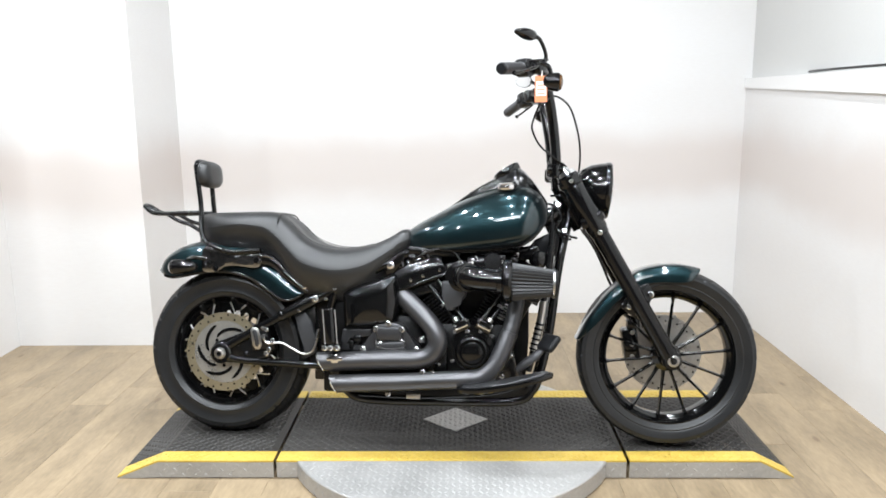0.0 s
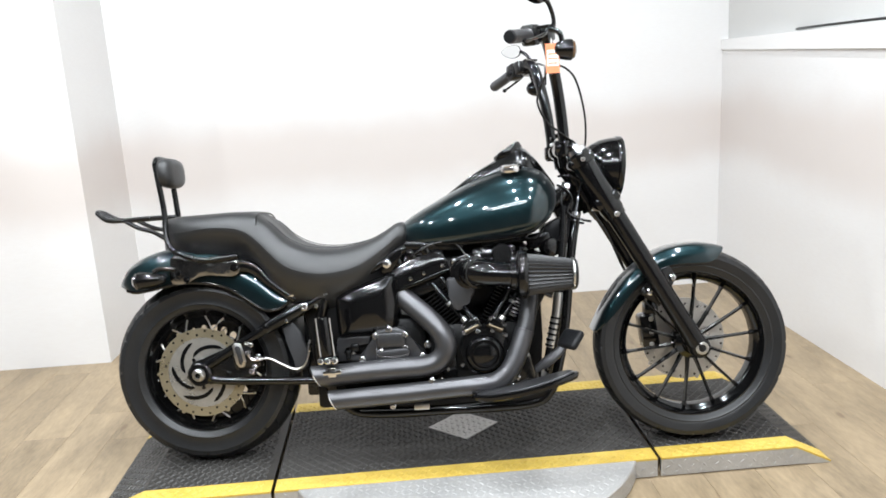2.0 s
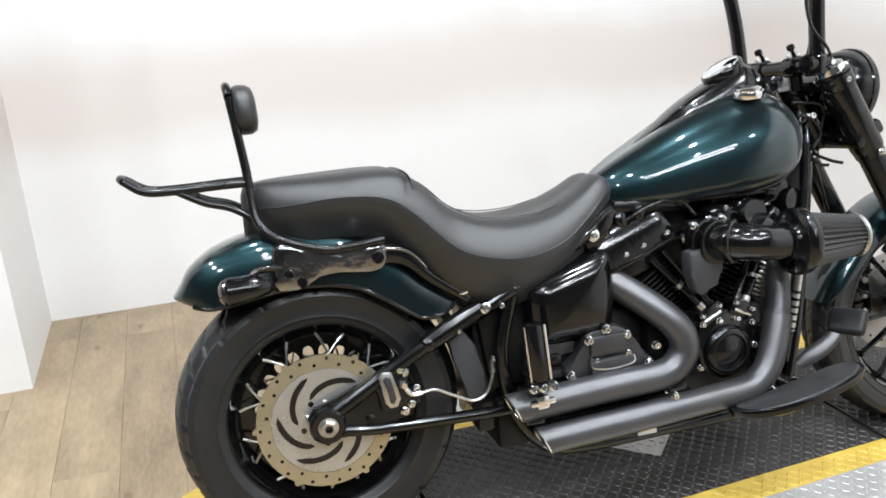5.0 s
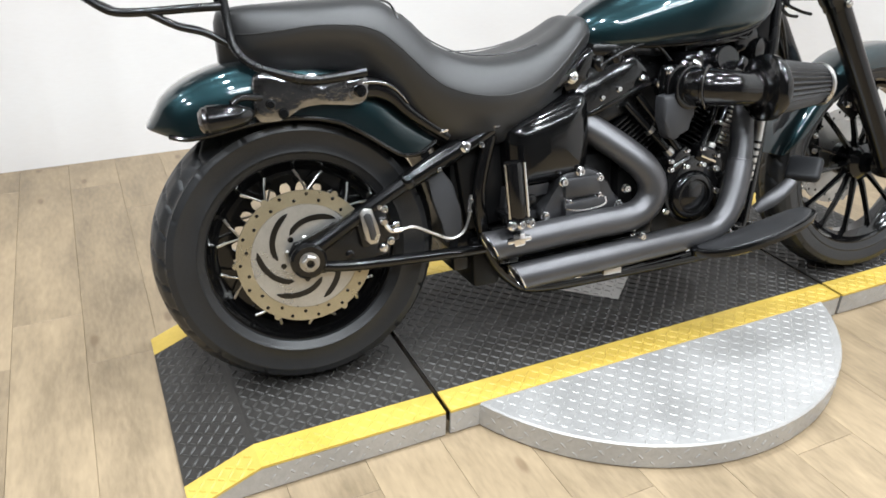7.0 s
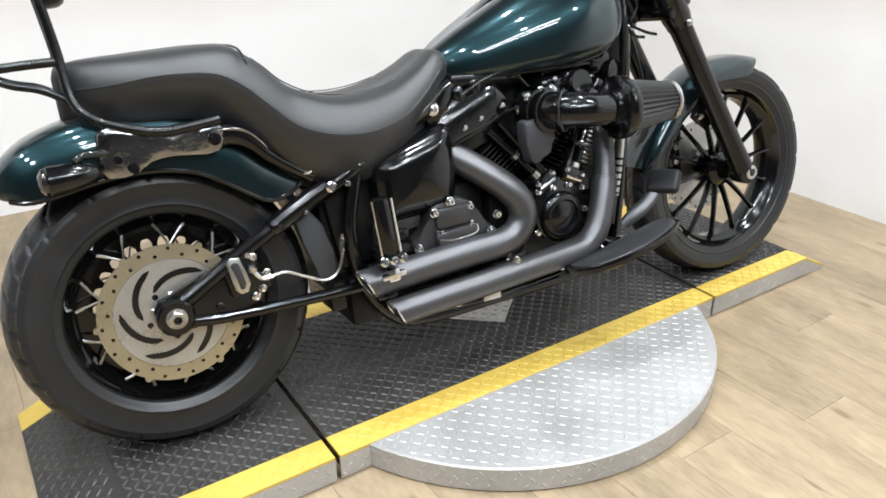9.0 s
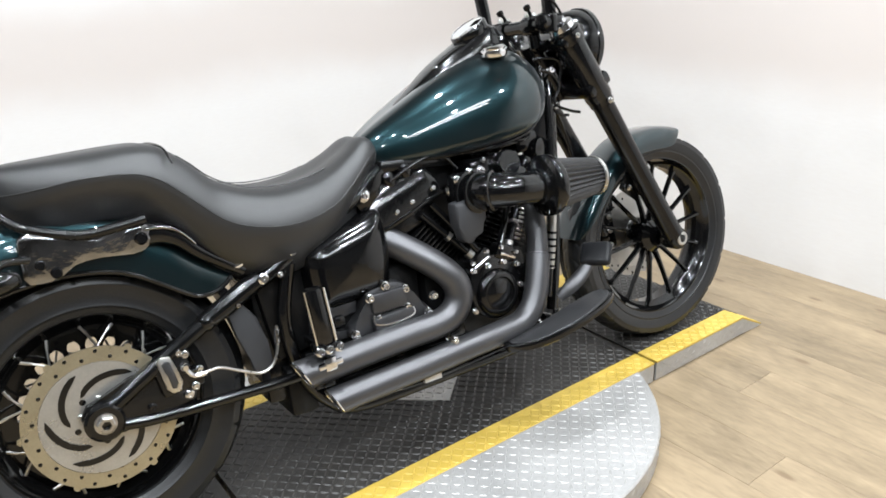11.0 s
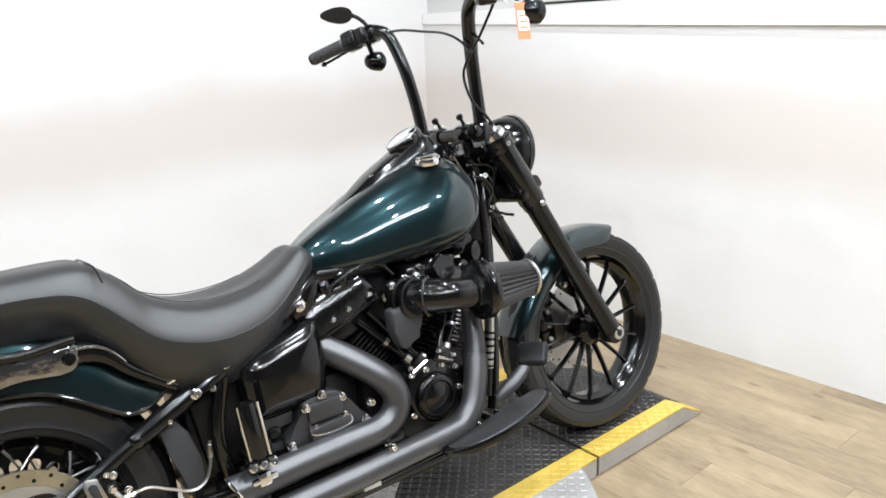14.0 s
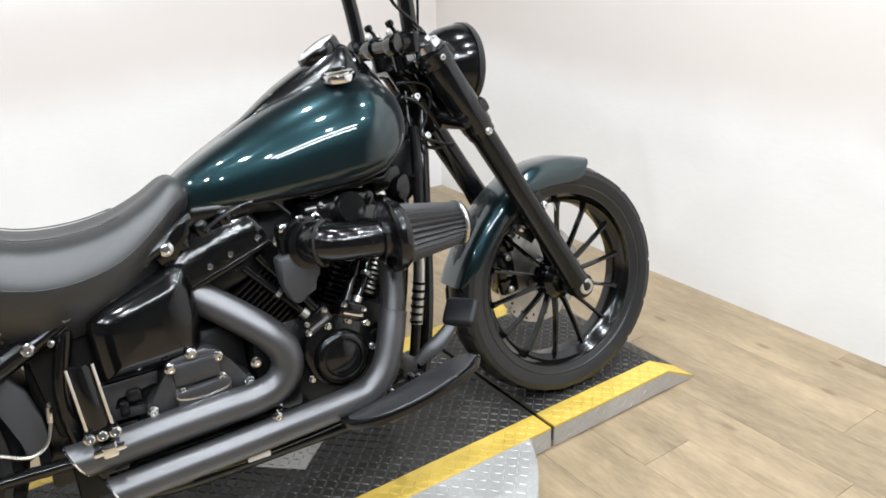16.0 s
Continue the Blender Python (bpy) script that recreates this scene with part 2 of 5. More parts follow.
def rings(bm, loops, close_ring=True, caps=True, closed=False):
    """Skin a list of equal-length loops of points."""
    rows = [[bm.verts.new(p) for p in loop] for loop in loops]
    n = len(rows[0])
    pairs = list(zip(rows, rows[1:])) + ([(rows[-1], rows[0])] if closed else [])
    for a, b in pairs:
        for i in range(n if close_ring else n - 1):
            j = (i + 1) % n
            bm.faces.new((a[i], a[j], b[j], b[i]))
    if caps and close_ring and not closed:
        bm.faces.new(rows[0][::-1])
        bm.faces.new(rows[-1])
    return rows


def spline(pts, per=6):
    """A smooth curve through points; each point may carry extra values such as a radius."""
    pts = [np.array(p, float) for p in pts]
    if len(pts) < 3:
        return pts
    out = []
    for i in range(len(pts) - 1):
        p0, p1, p2, p3 = pts[max(i - 1, 0)], pts[i], pts[i + 1], pts[min(i + 2, len(pts) - 1)]
        for k in range(per):
            t = k / per
            out.append(0.5 * (2 * p1 + (p2 - p0) * t + (2 * p0 - 5 * p1 + 4 * p2 - p3) * t * t + (3 * p1 - p0 - 3 * p2 + p3) * t ** 3))
    out.append(pts[-1])
    return out


def tube(bm, pts, r, seg=10, per=6, caps=True, flat=1.0):
    """A swept round bar through points (x, y, z) or (x, y, z, radius)."""
    pts = [p if len(p) == 4 else (*p, r) for p in pts]
    line = spline(pts, per)
    P = [Vector(p[:3]) for p in line]
    loops = []
    side = None
    for i, p in enumerate(P):
        d = (P[min(i + 1, len(P) - 1)] - P[max(i - 1, 0)]).normalized()
        if side is None:
            side = d.orthogonal().normalized()
        side = (side - d * side.dot(d)).normalized()
        up = d.cross(side)
        loops.append([p + (side * math.cos(a) + up * math.sin(a) * flat) * float(line[i][3]) for a in (2 * PI * k / seg for k in range(seg))])
    return rings(bm, loops, caps=caps)


def lathe(bm, profile, at=(0, 0, 0), axis=(0, -1, 0), seg=32, caps=True):
    """Turn a profile of (radius, distance along the axis) about an axis."""
    d = Vector(axis).normalized()
    u = d.orthogonal().normalized()
    w = d.cross(u)
    at = Vector(at)
    loops = [[at + d * h + (u * math.cos(a) + w * math.sin(a)) * max(r, 1e-5) for a in (2 * PI * k / seg for k in range(seg))] for r, h in profile]
    return rings(bm, loops, caps=caps)


def bolt(bm, at, axis=(0, -1, 0), r=0.008, h=0.006):
    lathe(bm, [(r * 1.25, -0.003), (r * 1.25, 0), (r, 0.001), (r, h * 0.8), (r * 0.8, h), (r * 0.45, h), (r * 0.4, h * 0.5)], at, axis, seg=10)


def plate(bm, outline, y0, y1, bevel=0.0):
    """A flat plate: outline of (x, z) between two depths y."""
    rows = rings(bm, [[(x, y0, z) for x, z in outline], [(x, y1, z) for x, z in outline]])
    if bevel:
        es = [e for row in rows for v in row for e in v.link_edges]
        bmesh.ops.bevel(bm, geom=list(set(es)), offset=bevel, segments=2, affect="EDGES", profile=0.5)


def rbox(bm, c, size, turn=0.0, bevel=0.006, m=None, seg=2):
    """A rounded box about a centre, turned about y by degrees (front up for plus)."""
    mm = Matrix.Translation(c) @ pose(0, 0, 0, 0, -turn, 0)
    h = Vector(size) / 2
    return box(bm, -h, h, bevel, mm if m is None else m @ mm, seg)


def dome(bm, outline, layers, per=3):
    """A bulged cover: a smooth outline of (x, z) shrunk layer by layer at depth y."""
    out = [tuple(p) for p in spline(list(outline) + [outline[0]], per)[:-1]]
    cx = sum(p[0] for p in out) / len(out)
    cz = sum(p[1] for p in out) / len(out)
    rings(bm, [[(cx + (x - cx) * f, y, cz + (z - cz) * f) for x, z in out] for y, f in layers])


# ---- structure ----
def wall(name, lo, hi, mat, label):
    bm = bmesh.new()
    box(bm, (lo[0], lo[1], lo[2] or FLOOR), hi)
    return thing(name, bm, mat, label, "wall", ROOM, "structure", smooth=0)


BACK, LEFT_JOG, LEFT_FACE, RIGHT = 1.838, -0.805, 1.225, 2.592
A0, B0 = -4.6, -6.6
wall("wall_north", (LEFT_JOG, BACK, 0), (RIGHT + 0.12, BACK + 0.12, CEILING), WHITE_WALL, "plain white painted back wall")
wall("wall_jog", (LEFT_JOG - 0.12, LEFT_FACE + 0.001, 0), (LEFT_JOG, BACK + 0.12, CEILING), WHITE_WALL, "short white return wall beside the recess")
wall("wall_northwest", (A0, LEFT_FACE, 0), (LEFT_JOG - 0.001, LEFT_FACE + 0.12, CEILING), WHITE_WALL, "white painted wall with warm bounced light painted in")
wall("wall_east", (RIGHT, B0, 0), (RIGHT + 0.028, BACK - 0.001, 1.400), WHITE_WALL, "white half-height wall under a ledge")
wall("wall_east_upper", (RIGHT + 0.03, B0, 1.315), (RIGHT + 0.15, BACK - 0.001, CEILING), SHADED_WALL, "upper wall set back above the ledge, greyed for weaker light")
bm = bmesh.new()
rings(bm, [[(RIGHT - out, b, lo), (RIGHT + 0.028, b, lo), (RIGHT + 0.028, b, hi), (RIGHT - out, b, hi)] for b, lo, hi, out in ((B0, 1.135, 1.416, 0.020), (-0.4, 1.293, 1.414, 0.018), (BACK - 0.003, 1.350, 1.405, 0.010))])
thing("trim_ledge", bm, WHITE_TRIM, "white tapering ledge trim along the wall", "trim", ROOM, "structure", smooth=0)
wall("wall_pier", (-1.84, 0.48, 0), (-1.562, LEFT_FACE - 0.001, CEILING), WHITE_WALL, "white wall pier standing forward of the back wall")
wall("wall_west", (A0 - 0.12, B0, 0), (A0, LEFT_FACE, CEILING), FAR_WALL, "unseen dark side wall that closes the room")
wall("wall_south", (A0, B0 - 0.12, 0), (RIGHT + 0.12, B0, CEILING), FAR_WALL, "unseen dark wall that closes the room behind")
bm = bmesh.new()
tube(bm, [(RIGHT + 0.02, -3.4, 1.423), (RIGHT + 0.012, -1.0, 1.424), (RIGHT - 0.004, 0.5, 1.423), (RIGHT + 0.01, 0.98, 1.421), (RIGHT + 0.05, 1.15, 1.421)], 0.006, 8)
thing("cable", bm, SATIN_BLACK, "thin black cable lying along the white ledge", "cable", ROOM)
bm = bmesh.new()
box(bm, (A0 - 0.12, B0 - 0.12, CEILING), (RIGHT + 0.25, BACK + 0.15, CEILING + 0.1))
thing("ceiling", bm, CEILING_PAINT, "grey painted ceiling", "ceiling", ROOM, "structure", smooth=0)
bm = bmesh.new()
box(bm, (A0 - 0.12, B0 - 0.12, FLOOR - 0.1), (RIGHT + 0.25, BACK + 0.15, FLOOR - 0.004))
floor = thing("floor", bm, JOINT, "light oak laminate plank floor", "floor", ROOM, "structure", smooth=0)


def ceiling_lamp(a, b):
    ob = holder("ceiling_lamp", "round white ceiling lamp", "lamp", ROOM @ pose(a, b, CEILING), "lamps on the ceiling")
    bm = bmesh.new()
    lathe(bm, [(0.02, 0.0), (0.12, 0.004), (0.14, 0.05), (0.135, 0.12), (0.115, 0.12), (0.11, 0.07)], axis=(0, 0, -1), seg=24)
    part("housing", bm, WHITE_TRIM, ob)


for a, b in SPOTS:
    ceiling_lamp(a, b)
for a, b in TUBES:
    ob = holder("tube_lamp", "long white fluorescent ceiling lamp", "lamp", ROOM @ pose(a, b, CEILING), "tube lamps")
    bm = bmesh.new()
    box(bm, (-1.2, -0.07, -0.1), (1.2, 0.07, 0), 0.01)
    part("housing", bm, WHITE_TRIM, ob)


# ---- turntable platform ----
TOP = 0.047


def lugs(name, spots, mat, parent, length=0.0245, wide=0.0072, high=0.0026, frame_of=None):
    """Raised lozenges of tread plate at (a, b, slant); frame_of maps flat places to 3D."""
    verts, faces = [], []
    for a, b, ang in spots:
        u, w = (math.cos(ang), math.sin(ang)), (-math.sin(ang), math.cos(ang))
        k = len(verts)
        for s, t, h in ((-1, 0, 0), (-0.4, -1, 0), (0.4, -1, 0), (1, 0, 0), (0.4, 1, 0), (-0.4, 1, 0), (-0.55, 0, 1), (0.55, 0, 1)):
            x = a + u[0] * s * length / 2 + w[0] * t * wide / 2
            y = b + u[1] * s * length / 2 + w[1] * t * wide / 2
            verts.append(frame_of(x, y, h * high))
        for f in ((0, 1, 6), (1, 2, 7, 6), (2, 3, 7), (3, 4, 7), (4, 5, 6, 7), (5, 0, 6)):
            faces.append([k + i for i in f])
    me = bpy.data.meshes.new(name)
    me.from_pydata(verts, [], faces)
    me.materials.append(mat)
    ob = new(name, me)
    ob.parent = parent
    ob["kind"] = "stuff"
    return ob


def lug_grid(a0, a1, b0, b1, pitch=0.0195, inside=None):
    out = []
    for i in range(int((a1 - a0) / pitch)):
        for j in range(int((b1 - b0) / pitch)):
            a, b = a0 + (i + 0.5) * pitch, b0 + (j + 0.5) * pitch
            if inside is None or inside(a, b):
                out.append((a, b, PI / 4 if (i + j) % 2 else -PI / 4))
    return out


# round turntable plate
CA, CB, CR = 0.858, -0.016, 0.612
disc = holder("turntable_disc", "round galvanised tread plate turntable flat on the floor", "turntable", ROOM @ pose(CA, CB, 0))
bm = bmesh.new()
lathe(bm, [(CR - 0.010, FLOOR), (CR - 0.010, FLOOR + 0.005), (CR, FLOOR + 0.005), (CR, 0.0415), (CR - 0.004, 0.0455), (0.05, 0.0455)], axis=(0, 0, 1), seg=96)
part("plate", bm, SILVER_PLATE, disc)
lugs("tread", lug_grid(-0.63, 0.63, -0.63, -0.24, 0.0225, lambda a, b: math.hypot(a, b) < CR - 0.012) + lug_grid(-0.63, 0.63, 0.34, 0.63, 0.0225, lambda a, b: math.hypot(a, b) < CR - 0.012), SILVER_LUG, disc, 0.020, 0.0056, 0.0013, frame_of=lambda x, y, h: (x, y, 0.0455 + h))
rim_spots = [(0.014 * k, FLOOR + 0.016 + 0.018 * (k % 3), PI / 4 if k % 2 else -PI / 4) for k in range(int(2 * PI * CR / 0.014))]
lugs("rim_tread", rim_spots, SILVER_LUG, disc, 0.018, 0.006, 0.0015, frame_of=lambda s, z, h: ((CR + h) * math.cos(s / CR), (CR + h) * math.sin(s / CR), z))

NEAR, FAR = -0.285, 0.372
S_NEAR, S_FAR = -0.212, 0.295


def section(a0, a1, ramp, label):
    """A raised tread-plate section; ramp is the a of the sloping end's foot, or None."""
    ob = holder("platform_section", label, "platform", ROOM, "sections of the raised platform")
    crest = a1 if ramp is None or ramp > a1 else a0
    other = a0 if crest == a1 else a1

    def deck(name, b0, b1, mat, lift):
        bm = bmesh.new()
        loops = [[(other, b0, TOP - 0.006), (other, b1, TOP - 0.006), (other, b1, TOP + lift), (other, b0, TOP + lift)],
                 [(crest, b0, TOP - 0.006), (crest, b1, TOP - 0.006), (crest, b1, TOP + lift), (crest, b0, TOP + lift)]]
        if ramp is not None:
            loops.append([(ramp, b0, FLOOR + 0.002), (ramp, b1, FLOOR + 0.002), (ramp, b1, FLOOR + 0.008 + lift), (ramp, b0, FLOOR + 0.008 + lift)])
        rings(bm, loops)
        return part(name, bm, mat, ob, smooth=0)

    deck("deck", S_NEAR, S_FAR, BLACK_PLATE, 0.0)
    deck("yellow_stripe", NEAR, S_NEAR, YELLOW, 0.0005)
    deck("yellow_stripe", S_FAR, FAR, YELLOW, 0.0005)
    for b, out in ((NEAR, -1), (FAR, 1)):
        bm = bmesh.new()
        t = 0.006
        loops = [[(other, b, FLOOR + 0.004), (other, b - out * t, FLOOR + 0.004), (other, b - out * t, TOP - 0.007), (other, b, TOP - 0.007)],
                 [(crest, b, FLOOR + 0.004), (crest, b - out * t, FLOOR + 0.004), (crest, b - out * t, TOP - 0.007), (crest, b, TOP - 0.007)]]
        if ramp is not None:
            loops.append([(ramp, b, FLOOR), (ramp, b - out * t, FLOOR), (ramp, b - out * t, FLOOR + 0.003), (ramp, b, FLOOR + 0.003)])
        rings(bm, loops)
        part("side_plate", bm, SILVER_PLATE, ob, "galvanised tread plate side", smooth=0)
    lo, hi = min(other, crest), max(other, crest)
    flat = lambda x, y, h: (x, y, TOP + h)
    lugs("tread", lug_grid(lo + 0.004, hi - 0.004, S_NEAR, S_FAR), BLACK_LUG, ob, frame_of=flat)
    lugs("stripe_tread", lug_grid(lo + 0.004, hi - 0.004, NEAR, S_NEAR) + lug_grid(lo + 0.004, hi - 0.004, S_FAR, FAR), YELLOW, ob, frame_of=flat)
    lugs("side_tread", [(lo + 0.014 * (k + 0.5), FLOOR + 0.014 + 0.019 * (k % 3), PI / 4 if k % 2 else -PI / 4) for k in range(int((hi - lo) / 0.014))], SILVER_LUG, ob, 0.018, 0.006, 0.0015, frame_of=lambda x, z, h: (x, NEAR - h, z))
    if ramp is not None:
        def slope(x, y, h):
            f = (x - crest) / (ramp - crest)
            return (x, y, TOP + (FLOOR + 0.008 - TOP) * f + h)
        lo, hi = min(crest, ramp), max(crest, ramp)
        lugs("ramp_tread", lug_grid(lo + 0.004, hi - 0.006, S_NEAR, S_FAR), BLACK_LUG, ob, frame_of=slope)
        lugs("ramp_stripe_tread", lug_grid(lo + 0.004, hi - 0.006, NEAR, S_NEAR), YELLOW, ob, frame_of=slope)
    return ob


section(-0.195, 0.222, -0.345, "black tread plate ramp with yellow edge stripes")
section(0.234, 1.480, None, "long black tread plate platform with yellow edge stripes")
section(1.492, 1.950, 2.070, "black tread plate ramp with yellow edge stripes")
bm = bmesh.new()
rings(bm, [[(0.13 * x, 0.115 * y, 0) for x, y in ((-1, 0), (0, -1), (1, 0), (0, 1))], [(0.128 * x, 0.113 * y, 0.003) for x, y in ((-1, 0), (0, -1), (1, 0), (0, 1))]])
diamond = thing("diamond_plate", bm, SILVER_PLATE, "silver diamond-shaped tread plate insert on the platform", "plate", ROOM @ pose(0.873, 0.068, TOP), smooth=0)
lugs("tread", lug_grid(-0.13, 0.13, -0.115, 0.115, 0.02, lambda a, b: abs(a) / 0.13 + abs(b) / 0.115 < 0.88), SILVER_LUG, diamond, 0.018, 0.006, 0.002, frame_of=lambda x, y, h: (x, y, 0.003 + h))

# ---- motorcycle: x ahead, y to its own left, z up from its tyres ----
bike = holder("motorcycle", "dark teal cruiser motorcycle leaning on the tread plate platform", "motorcycle", pose(0, 0, 0.06, -10, 0, 0))
RW, FW = V(-0.004, 0, 0.300), V(1.653, 0, 0.314)


def bp(name, build, mat, parent=None, label="", smooth=40):
    """One part of the motorcycle from a function that fills a bmesh."""
    bm = bmesh.new()
    build(bm)
    return part(name, bm, mat, parent or bike, label, smooth)


def tyre_profile(R, half, inner):
    """Half-round tyre section from one bead over the tread to the other."""
    mid = (R + inner) / 2
    side = [(inner, 0.80), (inner + 0.010, 0.88), (inner + 0.016, 0.92), (inner + 0.0175, 0.945), (inner + 0.0205, 0.945), (inner + 0.022, 0.935), (mid - 0.012, 0.985), (mid + 0.006, 1.0), (mid + 0.008, 1.012), (mid + 0.011, 1.012), (mid + 0.013, 0.995), (mid + 0.024, 0.965), (R - 0.028, 0.80), (R - 0.012, 0.58), (R - 0.003, 0.3)]
    return [(r, -w * half) for r, w in side] + [(R, 0)] + [(r, w * half) for r, w in side[::-1]]


def tyre(parent, c, R, half, inner):
    """Tyre with curved grooves sunk into both halves of the tread."""
    n, steps = 32, 14
    seg = n * steps
    side = tyre_profile(R, half, inner)
    fine = []
    for (r0, h0), (r1, h1) in zip(side, side[1:]):
        cut = 4 if min(r0, r1) >= R - 0.0285 else 2 if min(r0, r1) > (R + inner) / 2 + 0.02 else 1
        fine += [(r0 + (r1 - r0) * k / cut, h0 + (h1 - h0) * k / cut) for k in range(cut)]
    fine.append(side[-1])
    closed = fine + [(inner - 0.004, half * 0.7), (inner - 0.004, -half * 0.7)]

    def shape(bm):
        loops = []
        for r, h in closed:
            w = abs(h) / half
            tread = r > (R + inner) / 2 + 0.020 and 0.10 < w < 0.985
            row = []
            for i in range(seg):
                a = 2 * PI * i / seg
                dr, dh = 0.0, 0.0
                if tread:
                    ph = (a / (2 * PI) * n - 0.85 * w ** 1.5 + (0.5 if h > 0 else 0.0)) % 1.0
                    if ph < 0.13 and (w < 0.86 or int(i / steps) % 2):
                        dr, dh = -0.0038 * (1.05 - 0.7 * w), -math.copysign(0.0038 * 0.8 * w, h)
                row.append((c[0] + (r + dr) * math.cos(a), c[1] + h + dh, c[2] + (r + dr) * math.sin(a)))
            loops.append(row)
        rings(bm, loops + [loops[0]], caps=False)
    bp("tyre", shape, RUBBER, parent, "black road tyre with curved tread grooves")


def wheel_rim(parent, c, r, half, mat):
    def shape(bm):
        prof = [(r + 0.004, -half), (r + 0.006, -half - 0.004), (r - 0.004, -half - 0.005), (r - 0.010, -half + 0.004), (r - 0.014, -half + 0.016), (r - 0.030, -half + 0.026), (r - 0.032, 0)]
        lathe(bm, prof + [(q, -h) for q, h in prof[-2::-1]] + [(r - 0.008, half * 0.7), (r - 0.008, -half * 0.7)], c, (0, 1, 0), 64, caps=False)
    return bp("rim", shape, mat, parent, "gloss black rim")


def brake_disc(parent, c, y, r0, r1, mat, slots, holes, centre_mat):
    """Floating disc ring with drilled holes, on a slotted carrier."""
    def ring(bm):
        n = 60
        loops = []
        for rr, h in ((r0, -0.0025), (r0, 0.0025), (r1, 0.0025), (r1, -0.0025)):
            loops.append((rr, y + h))
        lathe(bm, loops + [loops[0]], c, (0, 1, 0), n, caps=False)
    d = bp("brake_disc", ring, mat, parent, "heat-tinted steel brake disc")

    def drilled(bm):
        for k in range(holes):
            a = 2 * PI * k / holes
            rr = r0 + (r1 - r0) * (0.3, 0.72)[k % 2]
            for s in (-1, 1):
                lathe(bm, [(0.0042, 0), (0.0036, 0.0004)], (c[0] + rr * math.cos(a), y + s * 0.0025, c[2] + rr * math.sin(a)), (0, s, 0), 8)
    bp("drilled_hole", drilled, GLOSS_BLACK, d)["kind"] = "stuff"

    def carrier(bm):
        lathe(bm, [(0.03, y - 0.0022), (0.03, y + 0.0022), (r0 - 0.001, y + 0.0022), (r0 - 0.001, y - 0.0022), (0.03, y - 0.0022)], c, (0, 1, 0), 60, caps=False)
    bp("carrier", carrier, centre_mat, d, "polished steel disc carrier")

    side = -1 if y < 0 else 1
    for k in range(slots):
        a = 2 * PI * k / slots

        def slot(bm):
            row = []
            for i in range(11):
                f = i / 10
                t = a - 1.28 * f
                q = 0.062 + 0.044 * f
                wide = 0.0068 * math.sqrt(max(0.02, 1 - (2 * f - 1) ** 6))
                row.append([(c[0] + (q + e) * math.cos(t), y + side * h, c[2] + (q + e) * math.sin(t)) for e, h in ((-wide, -0.001), (-wide, 0.0034), (wide, 0.0034), (wide, -0.001))])
            rings(bm, row)
        bp("slot", slot, GLOSS_BLACK, d, smooth=0)
        bp("lobe", lambda bm: lathe(bm, [(0.0075, -0.002), (0.0075, 0.002)], (c[0] + (r1 + 0.001) * math.cos(a), y, c[2] + (r1 + 0.001) * math.sin(a)), (0, 1, 0), 12), mat, d)
    for k in range(5):
        a = 2 * PI * k / 5 + 0.3
        bp("carrier_bolt", lambda bm: bolt(bm, (c[0] + 0.041 * math.cos(a), y + side * 0.002, c[2] + 0.041 * math.sin(a)), (0, side, 0), 0.0060, 0.005), STEEL, d)
        bp("carrier_hole", lambda bm: lathe(bm, [(0.0070, 0.0), (0.0064, 0.0026)], (c[0] + 0.052 * math.cos(a + 0.62), y, c[2] + 0.052 * math.sin(a + 0.62)), (0, side, 0), 14), GLOSS_BLACK, d)


# rear wheel: laced black rim
rear = new("rear_wheel")
rear.parent = bike
tyre(rear, RW, 0.320, 0.078, 0.212)
wheel_rim(rear, RW, 0.212, 0.052, GLOSS_BLACK)
bp("hub", lambda bm: lathe(bm, [(0.02, -0.075), (0.045, -0.075), (0.05, -0.06), (0.05, -0.05), (0.032, -0.045), (0.03, 0.045), (0.05, 0.05), (0.05, 0.06), (0.02, 0.075)], RW, (0, 1, 0), 32), GLOSS_BLACK, rear)
N_SPOKES = 36
for k in range(N_SPOKES):
    a = 2 * PI * k / N_SPOKES
    s = -1 if k % 2 else 1
    lean_ = 1.15 * (1 if (k // 2) % 2 else -1)

    def spoke(bm, a=a, s=s, lean_=lean_):
        p = (RW.x + 0.078 * math.cos(a + lean_), s * 0.062, RW.z + 0.078 * math.sin(a + lean_))
        q = (RW.x + 0.184 * math.cos(a), s * 0.030, RW.z + 0.184 * math.sin(a))
        n = (RW.x + 0.168 * math.cos(a + lean_ * 0.05), s * 0.034, RW.z + 0.168 * math.sin(a + lean_ * 0.05))
        tube(bm, [(*p, 0.0025), (*n, 0.0025)], 0.0025, 6)
        tube(bm, [(*n, 0.0034), (*q, 0.0034)], 0.0034, 6)
    bp("spoke", spoke, STEEL, rear)
brake_disc(rear, RW, -0.086, 0.119, 0.150, DISC_STEEL, 6, 30, CARRIER)
bp("axle_nut", lambda bm: (lathe(bm, [(0.040, -0.01), (0.040, 0.012), (0.034, 0.018), (0.02, 0.018)], RW + V(0, -0.112, 0), (0, -1, 0), 28), bolt(bm, RW + V(0, -0.13, 0), (0, -1, 0), 0.014, 0.012)), GLOSS_BLACK, rear, "black axle boss")
bp("axle_bolt", lambda bm: (lathe(bm, [(0.019, 0), (0.019, 0.012), (0.016, 0.014), (0.010, 0.014), (0.009, 0.004)], RW + V(0, -0.131, 0), (0, -1, 0), 6), lathe(bm, [(0.022, -0.002), (0.022, 0.002), (0.01, 0.002)], RW + V(0, -0.131, 0), (0, -1, 0), 20)), STEEL, rear, "bright steel axle nut", 20)
